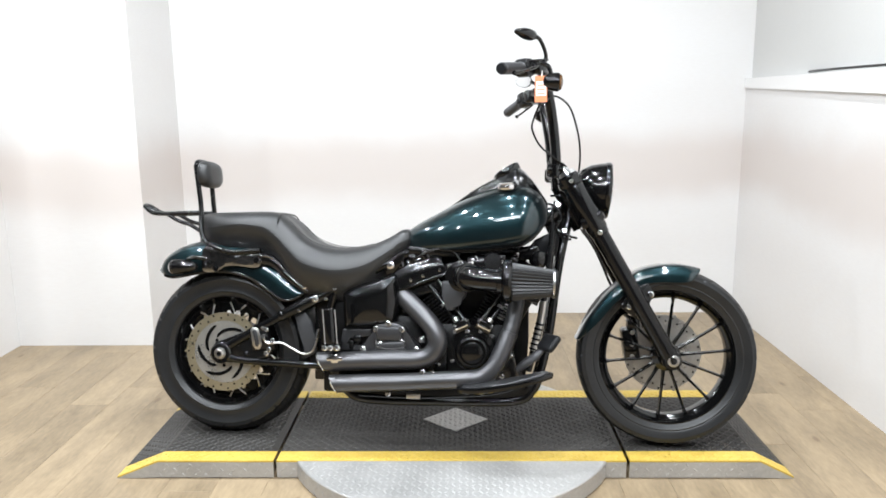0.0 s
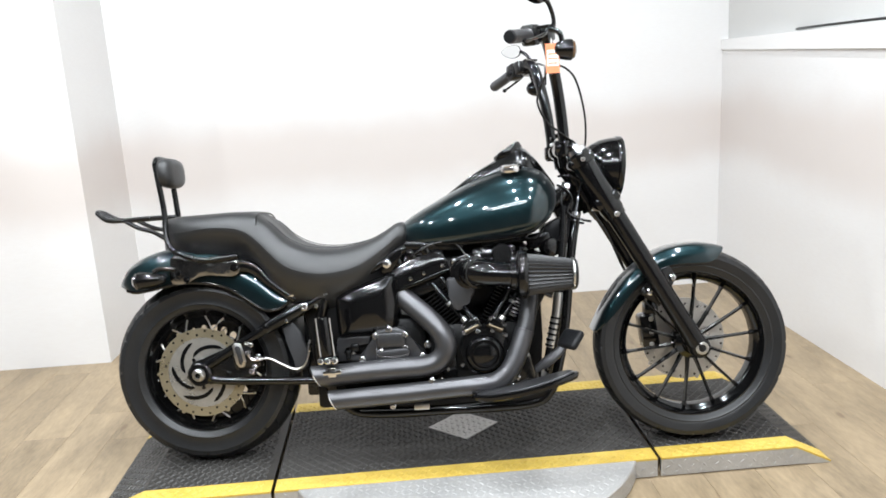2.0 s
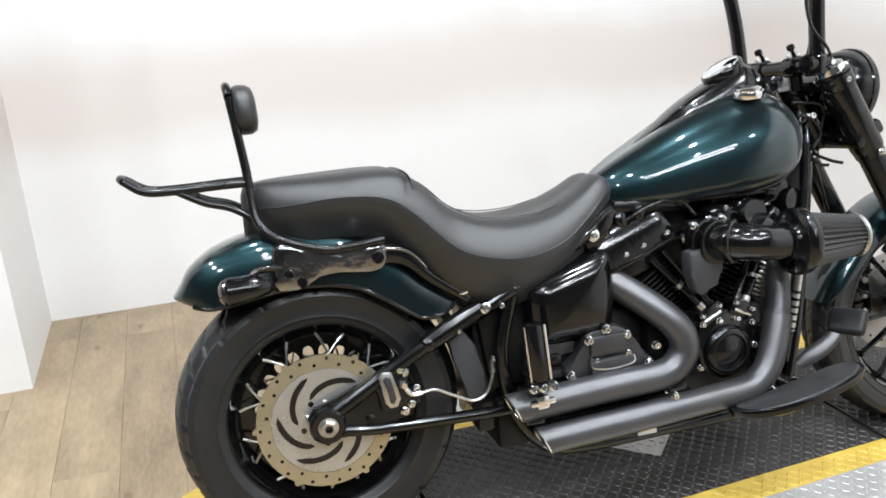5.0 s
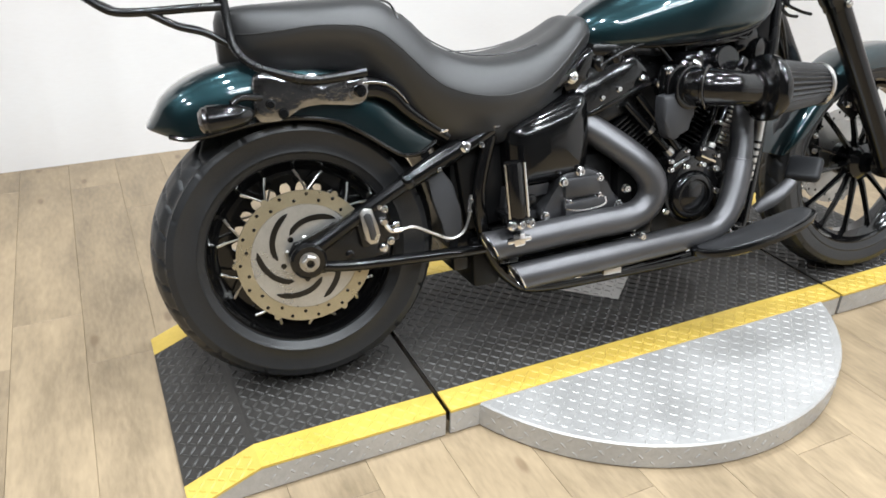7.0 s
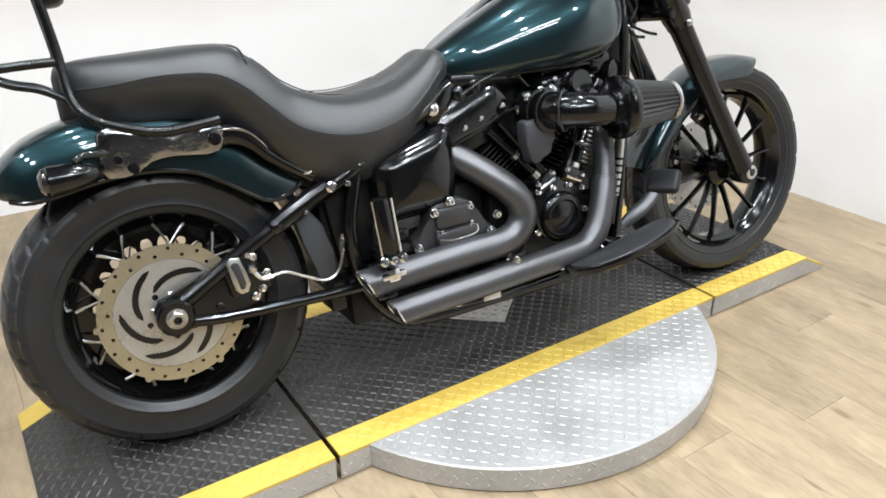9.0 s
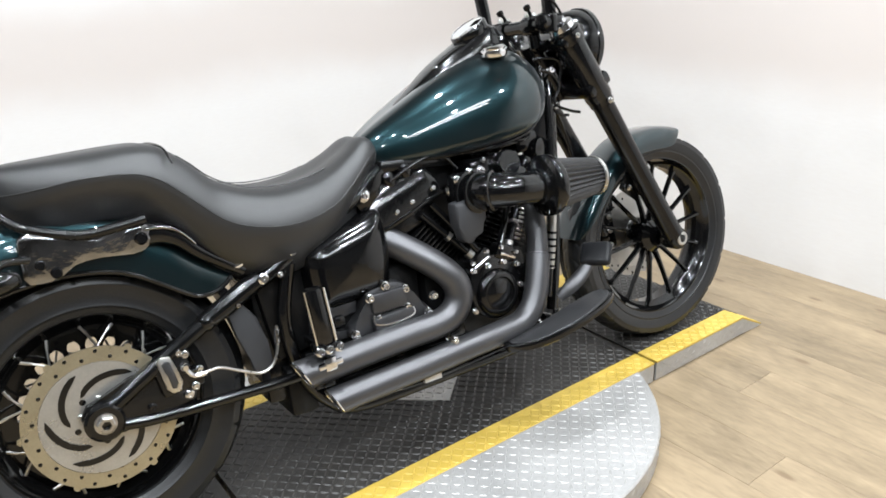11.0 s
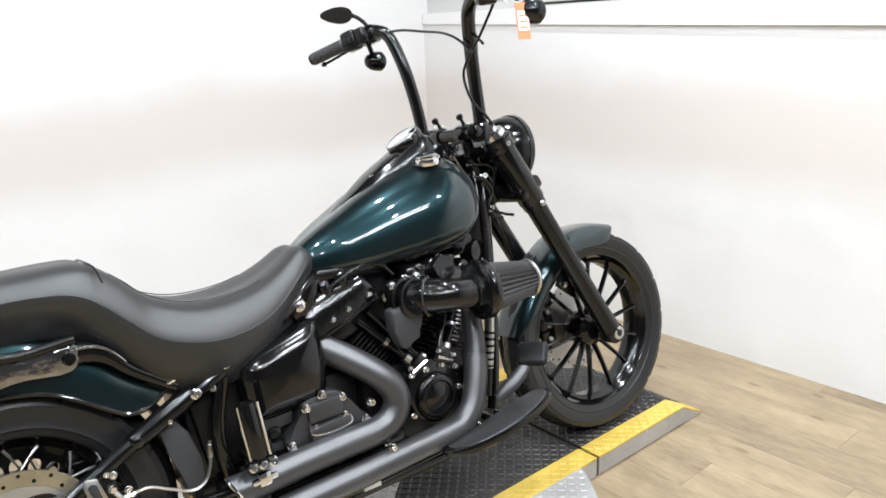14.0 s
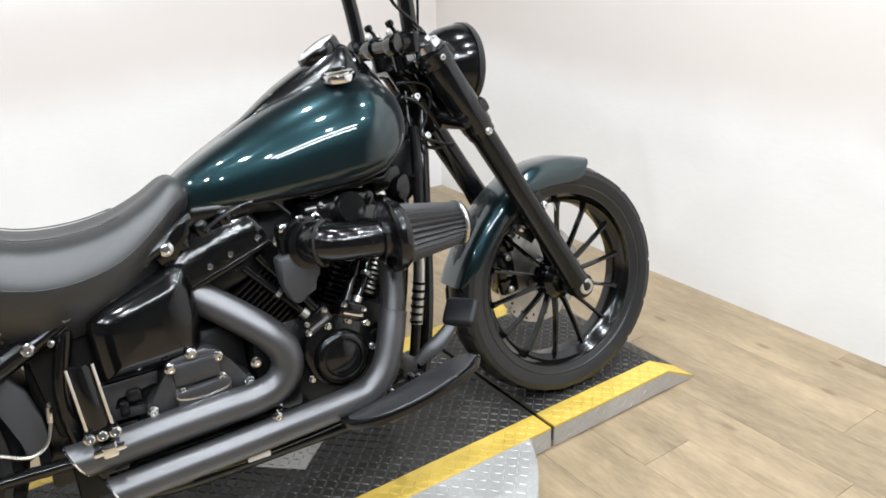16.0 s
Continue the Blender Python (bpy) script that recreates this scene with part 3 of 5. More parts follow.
pulley = bp("drive_pulley", lambda bm: lathe(bm, [(0.03, 0.085), (0.092, 0.085), (0.095, 0.09), (0.095, 0.112), (0.08, 0.112), (0.03, 0.1)], RW, (0, 1, 0), 48), GLOSS_BLACK, rear, "black drive pulley with rounded openings")
bp("carrier_ring", lambda bm: lathe(bm, [(0.150, -0.004), (0.186, -0.004), (0.186, 0.012), (0.150, 0.012), (0.150, -0.004)], RW, (0, 1, 0), 64, caps=False), GLOSS_BLACK, pulley)
for k in range(24):
    a = 2 * PI * k / 24

    def web(bm, a=a):
        ca, sa = math.cos(a), math.sin(a)
        loops = []
        for r, w in ((0.088, 0.0040), (0.110, 0.0045), (0.136, 0.0055), (0.144, 0.0090), (0.150, 0.0150)):
            o, n = V(RW.x + r * ca, 0, RW.z + r * sa), V(-sa, 0, ca)
            loops.append([o + n * w + V(0, -0.002, 0), o - n * w + V(0, -0.002, 0), o - n * w + V(0, 0.010, 0), o + n * w + V(0, 0.010, 0)])
        rings(bm, loops)
    bp("carrier_web", web, GLOSS_BLACK, pulley)

# front wheel: thin-bladed cast wheel
front = new("front_wheel")
front.parent = bike
tyre(front, FW, 0.326, 0.064, 0.246)
wheel_rim(front, FW, 0.246, 0.046, GLOSS_BLACK)
bp("hub", lambda bm: lathe(bm, [(0.018, -0.07), (0.030, -0.07), (0.034, -0.05), (0.052, -0.036), (0.052, -0.018), (0.036, -0.012), (0.036, 0.012), (0.052, 0.018), (0.052, 0.04), (0.034, 0.05), (0.018, 0.07)], FW, (0, 1, 0), 36), GLOSS_BLACK, front)
for k in range(14):
    a = 2 * PI * (k + 0.25) / 14

    def blade(bm, a=a):
        ca, sa = math.cos(a), math.sin(a)
        loops = []
        for r, w, y, t in ((0.036, 0.0085, -0.012, 0.010), (0.08, 0.0065, -0.020, 0.008), (0.14, 0.0055, -0.022, 0.007), (0.202, 0.0055, -0.022, 0.007), (0.217, 0.009, -0.022, 0.010)):
            o = V(FW.x + r * ca, y, FW.z + r * sa)
            n = V(-sa, 0, ca)
            loops.append([o + n * w + V(0, t, 0), o + n * w * 0.5 - V(0, t, 0), o - n * w * 0.5 - V(0, t, 0), o - n * w + V(0, t, 0)])
        rings(bm, loops)
    bp("spoke", blade, GLOSS_BLACK, front)
brake_disc(front, FW, 0.060, 0.112, 0.143, STEEL, 5, 34, STEEL)
bp("valve_stem", lambda bm: tube(bm, [(1.672, -0.01, 0.535), (1.674, -0.022, 0.505)], 0.004, 8), STEEL, front)
bp("axle_end", lambda bm: lathe(bm, [(0.021, 0), (0.021, 0.010), (0.018, 0.013), (0.012, 0.013), (0.011, 0.002)], FW + V(0.004, -0.138, 0.002), (0, -1, 0), 24), STEEL, front, "bright steel axle end")

# fork
F_DIR = (V(1.655, 0, 0.315) - V(1.278, 0, 0.973)).normalized()
for s in (-1, 1):
    top, foot = V(1.278, s * 0.118, 0.973), V(1.655, s * 0.118, 0.315)
    leg = bp("fork_leg", lambda bm: lathe(bm, [(0.012, -0.018), (0.030, -0.018), (0.034, 0.0), (0.032, 0.05), (0.0305, 0.12), (0.0300, 0.40), (0.031, 0.505), (0.031, 0.53)], foot, -F_DIR, 28), SLIDER_BLACK, None, "semi-gloss black fork slider")
    bp("fork_cover", lambda bm: lathe(bm, [(0.037, 0.0), (0.0388, 0.004), (0.0388, 0.215), (0.037, 0.225), (0.03, 0.228)], top + F_DIR * 0.004, F_DIR, 32), GLOSS_BLACK, leg, "gloss black upper fork tube cover")
    bp("fork_ring", lambda bm: lathe(bm, [(0.031, 0), (0.0350, 0.003), (0.0350, 0.02), (0.031, 0.023)], top + F_DIR * 0.226, F_DIR, 28), GLOSS_BLACK, leg)
    bp("fork_cap", lambda bm: lathe(bm, [(0.036, 0.006), (0.033, -0.010), (0.020, -0.013), (0.018, -0.024), (0.008, -0.026)], top, F_DIR, 24), CHROME, leg, "chrome fork cap")
    bp("axle_boss", lambda bm: lathe(bm, [(0.032, -0.03), (0.034, -0.02), (0.034, 0.018), (0.030, 0.024), (0.02, 0.026)], foot, (0, s, 0), 24), SATIN_BLACK, leg)


def clamp(bm, d, thick, wide):
    c = V(1.278, 0, 0.973) + F_DIR * d
    m = Matrix.Translation(c) @ F_DIR.to_track_quat("Z", "Y").to_matrix().to_4x4()
    box(bm, (-0.165 if wide else -0.15, -0.045, -thick), (0.165 if wide else 0.15, 0.045, thick), 0.012, m)
    for s in (-1, 1) if thick < 0.018 else ():
        lathe(bm, [(0.042, -thick * 1.1), (0.044, -thick), (0.044, thick), (0.042, thick * 1.1)], c + V(0, s * 0.118, 0), F_DIR, 24)


bp("upper_clamp", lambda bm: clamp(bm, 0.03, 0.016, False), GLOSS_BLACK)
bp("lower_clamp", lambda bm: clamp(bm, 0.185, 0.020, False), GLOSS_BLACK)
bp("steering_head", lambda bm: tube(bm, [(1.258, 0, 0.945), (1.345, 0, 0.785)], 0.036, 20), GLOSS_BLACK)
for d in (0.03, 0.238):
    bp("fork_bolt", lambda bm: bolt(bm, V(1.278, -0.118, 0.973) + F_DIR * d + V(0, -0.040, 0), (0, -1, 0), 0.007, 0.007), STEEL)

# headlight
HL = V(1.428, 0, 0.922)
HD = V(0.996, 0, -0.08).normalized()
lightpot = bp("headlight", lambda bm: lathe(bm, [(0.02, -0.118), (0.045, -0.112), (0.072, -0.092), (0.090, -0.060), (0.099, -0.025), (0.102, 0.0), (0.0, 0.0)][:-1] + [(0.094, 0.002), (0.09, -0.01)], HL, HD, 48), GLOSS_BLACK, None, "gloss black headlight bucket")
bp("headlight_ring", lambda bm: lathe(bm, [(0.100, -0.008), (0.105, -0.004), (0.106, 0.008), (0.102, 0.014), (0.093, 0.012), (0.092, 0.0)], HL, HD, 48, caps=False), GLOSS_BLACK, lightpot)
bp("lens", lambda bm: lathe(bm, [(0.094, 0.004), (0.085, 0.014), (0.06, 0.022), (0.03, 0.026), (0.001, 0.027)], HL, HD, 40), GLASS, lightpot, "clear headlight lens")
bp("reflector", lambda bm: lathe(bm, [(0.091, 0.0), (0.07, -0.03), (0.04, -0.05), (0.01, -0.055)], HL, HD, 36), CHROME, lightpot)
bp("headlight_bracket", lambda bm: (tube(bm, [(1.30, 0, 0.95), (1.34, 0, 0.965), (1.385, 0, 0.975)], 0.018, 12), box(bm, (1.30, -0.05, 0.87), (1.345, 0.05, 0.955), 0.01)), GLOSS_BLACK)

# handlebar and controls
BAR_LEFT = [(1.234, 0.160, 0.985), (1.234, 0.163, 1.03), (1.226, 0.170, 1.12), (1.213, 0.178, 1.20), (1.196, 0.195, 1.28), (1.184, 0.212, 1.314), (1.168, 0.238, 1.328), (1.118, 0.330, 1.311), (1.054, 0.445, 1.284)]
BAR_RIGHT = [(1.240, -0.115, 0.985), (1.240, -0.119, 1.03), (1.232, -0.127, 1.12), (1.220, -0.143, 1.20), (1.203, -0.170, 1.278), (1.192, -0.198, 1.308), (1.176, -0.245, 1.326), (1.124, -0.350, 1.306), (1.055, -0.478, 1.278)]


def bar(s, k):
    """A place on one side of the bar, which is turned a little to the right."""
    return V(*(BAR_LEFT if s > 0 else BAR_RIGHT)[k])


handlebar = bp("handlebar", lambda bm: tube(bm, [bar(-1, k) for k in (6, 5, 4, 3, 2, 1, 0)] + [(1.240, -0.090, 0.984), (1.240, -0.06, 0.988), (1.236, 0.105, 0.988), (1.235, 0.135, 0.984)] + [bar(1, k) for k in range(7)], 0.0185, 16), GLOSS_BLACK, None, "tall gloss black ape-hanger handlebar")
for s in (-1, 1):
    bp("bar_foot", lambda bm: (lathe(bm, [(0.022, -0.024), (0.026, -0.02), (0.026, 0.02), (0.022, 0.024)], (1.238, s * 0.138 + 0.022, 0.985), (0, 0, 1), 20), lathe(bm, [(0.02, -0.03), (0.024, -0.026), (0.024, 0.026), (0.02, 0.03)], (1.238, s * 0.138 + 0.022, 0.99), (1, 0, 0), 20)), GLOSS_BLACK, handlebar)
    bp("riser", lambda bm: (tube(bm, [(1.250, s * 0.06 + 0.02, 0.93), (1.240, s * 0.06 + 0.02, 0.988)], 0.017, 14), lathe(bm, [(0.026, -0.018), (0.027, 0), (0.026, 0.018)], (1.239, s * 0.06 + 0.02, 0.988), (0, 1, 0), 20)), GLOSS_BLACK, handlebar)
    for d in (-0.014, 0.014):
        bp("riser_bolt", lambda bm: bolt(bm, (1.239 + d, s * 0.06 + 0.02, 1.013), (0, 0, 1), 0.006, 0.008), STEEL, handlebar)
    bp("clamp_knob", lambda bm: (tube(bm, [(1.246, s * 0.06 + 0.02, 1.005), (1.240, s * 0.058 + 0.02, 1.022), (1.232, s * 0.06 + 0.02, 1.032)], 0.005, 8), lathe(bm, [(0.006, -0.008), (0.010, -0.005), (0.010, 0.005), (0.006, 0.008)], (1.230, s * 0.061 + 0.02, 1.036), (-0.4, 0, 0.9), 10)), GLOSS_BLACK, handlebar)
    gd = (bar(s, 8) - bar(s, 7)).normalized()
    g0 = bar(s, 8)

    def grip(bm):
        n = 12
        prof = [(0.012, 0.002), (0.0195, 0.0)]
        for k in range(n):
            h = -0.008 - 0.108 * k / n
            prof += [(0.0195, h), (0.0195, h - 0.006), (0.0175, h - 0.0068), (0.0175, h - 0.0084)]
        prof += [(0.0195, -0.118), (0.021, -0.122), (0.018, -0.126)]
        lathe(bm, prof, g0, gd, 20)
    bp("grip", grip, PIPE, handlebar, "polished graphite ribbed grip")
    k = -s
    hc = g0 - gd * 0.150
    bp("grip_end", lambda bm: lathe(bm, [(0.0135, 0.001), (0.0175, 0.004), (0.0165, 0.009), (0.001, 0.010)], g0, gd, 20), GREY_PANEL, handlebar)
    rot = Matrix.Translation(hc) @ gd.to_track_quat("X", "Z").to_matrix().to_4x4()
    housing = bp("switch_housing", lambda bm: (box(bm, (-0.026, -0.024, -0.030), (0.026, 0.024, 0.030), 0.010, rot), box(bm, (-0.06, -0.021, -0.024), (-0.024, 0.021, 0.024), 0.008, rot)), SATIN_BLACK, handlebar, "black switch housing")
    bp("switch_button", lambda bm: box(bm, (-0.012, min(-0.031 * k, -0.022 * k), -0.014), (0.018, max(-0.031 * k, -0.022 * k), 0.006), 0.003, rot), GREY_PANEL, housing)
    bp("reservoir" if s < 0 else "clutch_perch", lambda bm: (box(bm, (-0.075, min(0.005 * k, 0.055 * k), -0.024), (-0.012, max(0.005 * k, 0.050 * k), 0.018), 0.008, rot), box(bm, (-0.078, min(0.002 * k, 0.058 * k), 0.016), (-0.010, max(0.002 * k, 0.053 * k), 0.024), 0.003, rot)), GLOSS_BLACK, handlebar)
    lever = [rot @ V(-0.02, 0.040 * k, 0.004), rot @ V(0.03, 0.054 * k, -0.004), rot @ V(0.10, 0.046 * k, -0.014), rot @ V(0.145, 0.040 * k, -0.018)]
    bp("lever", lambda bm: (tube(bm, [(*lever[0], 0.007), (*lever[1], 0.0075), (*lever[2], 0.006), (*lever[3], 0.006)], 0.007, 10, flat=0.7), lathe(bm, [(0.005, -0.008), (0.0085, 0), (0.005, 0.008)], lever[3], gd, 12)), GLOSS_BLACK, handlebar, "gloss black hand lever")
    # mirror on a bent stem
    base = V(1.182 if s > 0 else 1.192, s * 0.312 - (0.03 if s < 0 else 0), 1.330 if s > 0 else 1.322)
    tip = V(1.152 if s > 0 else 1.160, s * 0.342 - (0.06 if s < 0 else 0), 1.396)
    mirror = bp("mirror", lambda bm: tube(bm, [base, base + V(0.002, s * 0.004, 0.03), tip + V(0.016, -s * 0.012, -0.012), tip], 0.0065, 12), GLOSS_BLACK, handlebar, "teardrop mirror on a bent black stem")
    md = V(-0.65, s * 0.74, 0.15 if s > 0 else -0.02).normalized()
    mn = V(-0.80, 0.0, 0.12)
    mn = (mn - md * mn.dot(md)).normalized()
    mu = md.cross(mn)

    def shell(bm, d0=0.0, d1=-0.020, k=1.0):
        loops = []
        for h, f in ((0.0, 1.0), (0.35, 0.93), (0.75, 0.62), (1.0, 0.2)):
            loops.append([tip + md * (0.050 + 0.054 * k * f * math.cos(a)) + mu * ((0.025 if s > 0 else 0.018) * k * f * math.sin(a) * (1.0 - 0.28 * math.cos(a))) + mn * (d0 + d1 * h) for a in (2 * PI * i / 28 for i in range(28))])
        rings(bm, loops)
    bp("mirror_shell", shell, GLOSS_BLACK, mirror)
    bp("mirror_glass", lambda bm: shell(bm, 0.0016, -0.0012, 0.93), MIRROR, mirror, "bright mirror glass")
    # bullet turn signal
    sc = V(1.208, 0.325, 1.250) if s > 0 else V(1.222, -0.395, 1.250)
    sig = bp("turn_signal", lambda bm: (lathe(bm, [(0.006, -0.040), (0.018, -0.034), (0.027, -0.018), (0.030, 0.0), (0.030, 0.014), (0.026, 0.016)], sc, (1, 0, -0.05), 28), tube(bm, [sc + V(-0.012, 0, 0.02), sc + V(-0.02, 0, 0.05), V(1.172, sc.y, 1.312)], 0.008, 10)), GLOSS_BLACK, handlebar, "small gloss black bullet turn signal")
    bp("signal_lens", lambda bm: lathe(bm, [(0.027, 0.014), (0.024, 0.022), (0.012, 0.027), (0.001, 0.028)], sc, (1, 0, -0.05), 24), SMOKE if s > 0 else AMBER, sig)

for run in ([(1.19, -0.235, 1.205), (1.215, -0.175, 1.238), (1.246, -0.139, 1.246), (1.292, -0.078, 1.215), (1.325, -0.017, 1.129), (1.335, 0.015, 1.05), (1.329, 0.033, 0.976), (1.305, 0.03, 0.88)],
            [(1.190, -0.30, 1.295), (1.183, -0.235, 1.225), (1.160, -0.195, 1.165), (1.154, -0.185, 1.126), (1.183, -0.169, 1.07), (1.241, -0.152, 1.023), (1.285, -0.110, 0.99), (1.30, -0.06, 0.90)],
            [(1.180, 0.235, 1.318), (1.192, 0.14, 1.310), (1.201, 0.045, 1.288), (1.196, -0.066, 1.262), (1.186, -0.150, 1.225), (1.180, -0.195, 1.185)]):
    bp("cable", lambda bm: tube(bm, run, 0.0036, 8), SATIN_BLACK, handlebar)

# paper tag hung on the bar
tag = bp("tag", lambda bm: box(bm, (1.159, -0.4065, 1.184), (1.198, -0.4055, 1.268), 0.0003), ORANGE_TAG, handlebar, "orange and white paper tag", 0)
bp("tag_print", lambda bm: box(bm, (1.163, -0.4074, 1.204), (1.195, -0.4067, 1.250)), WHITE_PAPER, tag, "white blank field", 0)
bp("tag_loop", lambda bm: tube(bm, [(1.178, -0.405, 1.262), (1.182, -0.37, 1.285), (1.185, -0.33, 1.30), (1.182, -0.36, 1.275), (1.178, -0.404, 1.26)], 0.0012, 6), WHITE_PAPER, tag)
for i in range(3):
    bp("tag_line", lambda bm, i=i: box(bm, (1.166, -0.4079, 1.210 + 0.013 * i), (1.192, -0.4075, 1.214 + 0.013 * i)), ORANGE_TAG, tag, smooth=0)


# fuel tank: lofted teardrop
def interp(table, x):
    xs = [r[0] for r in table]
    return [float(np.interp(x, xs, [r[i] for r in table])) for i in range(1, len(table[0]))]


def smooth_table(table, per=5):
    return [tuple(p) for p in spline(table, per)]


TANK = smooth_table([(0.680, 0.754, 0.716, 0.032), (0.700, 0.775, 0.698, 0.064), (0.745, 0.805, 0.689, 0.092), (0.80, 0.836, 0.685, 0.115), (0.90, 0.889, 0.683, 0.144), (1.00, 0.929, 0.688, 0.163), (1.08, 0.947, 0.698, 0.171), (1.14, 0.941, 0.718, 0.164), (1.185, 0.912, 0.758, 0.136), (1.210, 0.872, 0.800, 0.092), (1.214, 0.845, 0.825, 0.040)])


def tank_shape(bm):
    loops = []
    for x, top, bot, w in TANK:
        h = top - bot
        loop = []
        for k in range(36):
            a = 2 * PI * k / 36
            cx, sx = math.cos(a), math.sin(a)
            ex = 0.84 if sx > 0 else 0.66
            y = w * math.copysign(abs(cx) ** 0.92, cx)
            zc = bot + h * 0.22
            z = zc + (top - zc) * abs(sx) ** ex if sx >= 0 else zc - (zc - bot) * abs(sx) ** ex
            if sx > 0:
                z -= 0.012 * min(1, h / 0.2) * max(0, 1 - abs(y) / max(w * 0.45, 1e-4)) ** 2
            loop.append((x, y, z))
        loops.append(loop)
    rings(bm, loops)


tank = bp("fuel_tank", tank_shape, TEAL, None, "dark teal metallic teardrop fuel tank")
bp("tank_seam", lambda bm: tube(bm, [(x, -(w * 0.80 + 0.002), bot + 0.012) for x, top, bot, w in TANK[4:-6:3]], 0.004, 6, 2), GLOSS_BLACK, tank)


def console_shape(bm):
    prof = smooth_table([(0.80, 0.826, 0.012, 0.006), (0.86, 0.866, 0.030, 0.016), (0.94, 0.922, 0.046, 0.030), (1.02, 0.966, 0.056, 0.046), (1.07, 0.992, 0.062, 0.062), (1.105, 1.006, 0.064, 0.080), (1.15, 0.968, 0.060, 0.06), (1.20, 0.900, 0.050, 0.04), (1.215, 0.876, 0.04, 0.02)], 3)
    loops = []
    for x, top, w, h in prof:
        loops.append([(x, w * c, top - h * (1 - q)) for c, q in ((-1.05, -0.2), (-1.0, 0.45), (-0.82, 0.85), (-0.45, 1.0), (0.45, 1.0), (0.82, 0.85), (1.0, 0.45), (1.05, -0.2))])
    rings(bm, loops)


console = bp("dash_console", console_shape, GLOSS_BLACK, tank, "gloss black tank console")
GA = V(1.062, 0, 0.994)
GN = V(-0.52, 0, 0.854)
bp("gauge", lambda bm: lathe(bm, [(0.046, -0.03), (0.052, -0.012), (0.053, 0.004), (0.050, 0.009), (0.046, 0.010), (0.045, 0.006)], GA, GN, 40), GLOSS_BLACK, console, "gloss black gauge housing")
bp("gauge_ring", lambda bm: lathe(bm, [(0.0485, 0.008), (0.0475, 0.0115), (0.0455, 0.0115), (0.0450, 0.008)], GA, GN, 40, caps=False), CHROME, console, "thin chrome gauge ring")
bp("gauge_face", lambda bm: lathe(bm, [(0.045, 0.0), (0.045, 0.0062), (0.001, 0.0064)], GA, GN, 32), GREY_PANEL, console, "dark round gauge face")
bp("gauge_glass", lambda bm: lathe(bm, [(0.0455, 0.0085), (0.0455, 0.0100), (0.03, 0.0115), (0.001, 0.012)], GA, GN, 32), MIRROR, console, "reflecting gauge glass")
for x, y, z in ((0.93, 0.030, 0.911), (0.98, 0.036, 0.934), (1.03, 0.05, 0.945), (1.12, 0.06, 0.965)):
    bp("console_bolt", lambda bm: bolt(bm, (x, -y, z), (-0.4, -0.5, 0.8), 0.005, 0.005), CHROME, console)
for s in (-1, 1):
    bp("fuel_cap" if s < 0 else "fuel_gauge_cap", lambda bm: lathe(bm, [(0.036, -0.012), (0.038, -0.003), (0.036, 0.003), (0.032, 0.004), (0.032, 0.008), (0.025, 0.011), (0.012, 0.012), (0.001, 0.012)], (1.066, s * 0.094, 0.937), (-0.10, s * 0.20, 0.97), 28), CHROME, tank, "bright chrome fuel cap")

# seat
SEAT = smooth_table([(-0.128, 0.800, 0.745, 0.032), (-0.118, 0.822, 0.738, 0.044), (-0.095, 0.828, 0.735, 0.060), (-0.06, 0.832, 0.732, 0.088), (0.0, 0.834, 0.740, 0.116), (0.06, 0.836, 0.748, 0.130), (0.150, 0.838, 0.735, 0.137), (0.205, 0.832, 0.690, 0.142), (0.26, 0.796, 0.622, 0.150), (0.31, 0.748, 0.580, 0.158), (0.38, 0.716, 0.560, 0.168), (0.46, 0.707, 0.556, 0.168), (0.55, 0.717, 0.582, 0.152), (0.625, 0.745, 0.640, 0.122), (0.675, 0.773, 0.688, 0.098), (0.703, 0.768, 0.710, 0.080), (0.713, 0.748, 0.723, 0.055)], 4)
HALF_SEAT = [(0.0, -0.40), (0.40, -0.38), (0.72, -0.25), (0.84, -0.02), (0.93, 0.10), (0.985, 0.28), (1.0, 0.40), (0.995, 0.46), (0.93, 0.64), (0.82, 0.81), (0.66, 0.93), (0.40, 0.98), (0.16, 0.97), (0.0, 0.96)]


def seat_shape(bm):
    loops = []
    for x, top, bot, w in SEAT:
        h = top - bot
        half = [(w * q, bot + h * f if f >= 0 else bot + 0.17 * f) for q, f in HALF_SEAT]
        # the scoop is dished across, the pillion pad is crowned
        dish = 0.010 * float(np.interp(x, [0.2, 0.32, 0.5, 0.68], [0, 1, 1, 0]))
        half = [(y, z - dish * max(0, 1 - y / w) if z > bot + 0.8 * h else z) for y, z in half]
        loop = [(x, -y, z) for y, z in half] + [(x, y, z) for y, z in half[-2:0:-1]]
        loops.append(loop)
    rings(bm, loops)


seat = bp("seat", seat_shape, LEATHER, None, "black vinyl two-up seat with raised pillion pad", 60)


def seat_line(q, f, x0, x1, up=0.0):
    return [(x, -w * q, bot + (top - bot) * f + up) for x, top, bot, w in SEAT if x0 <= x <= x1]


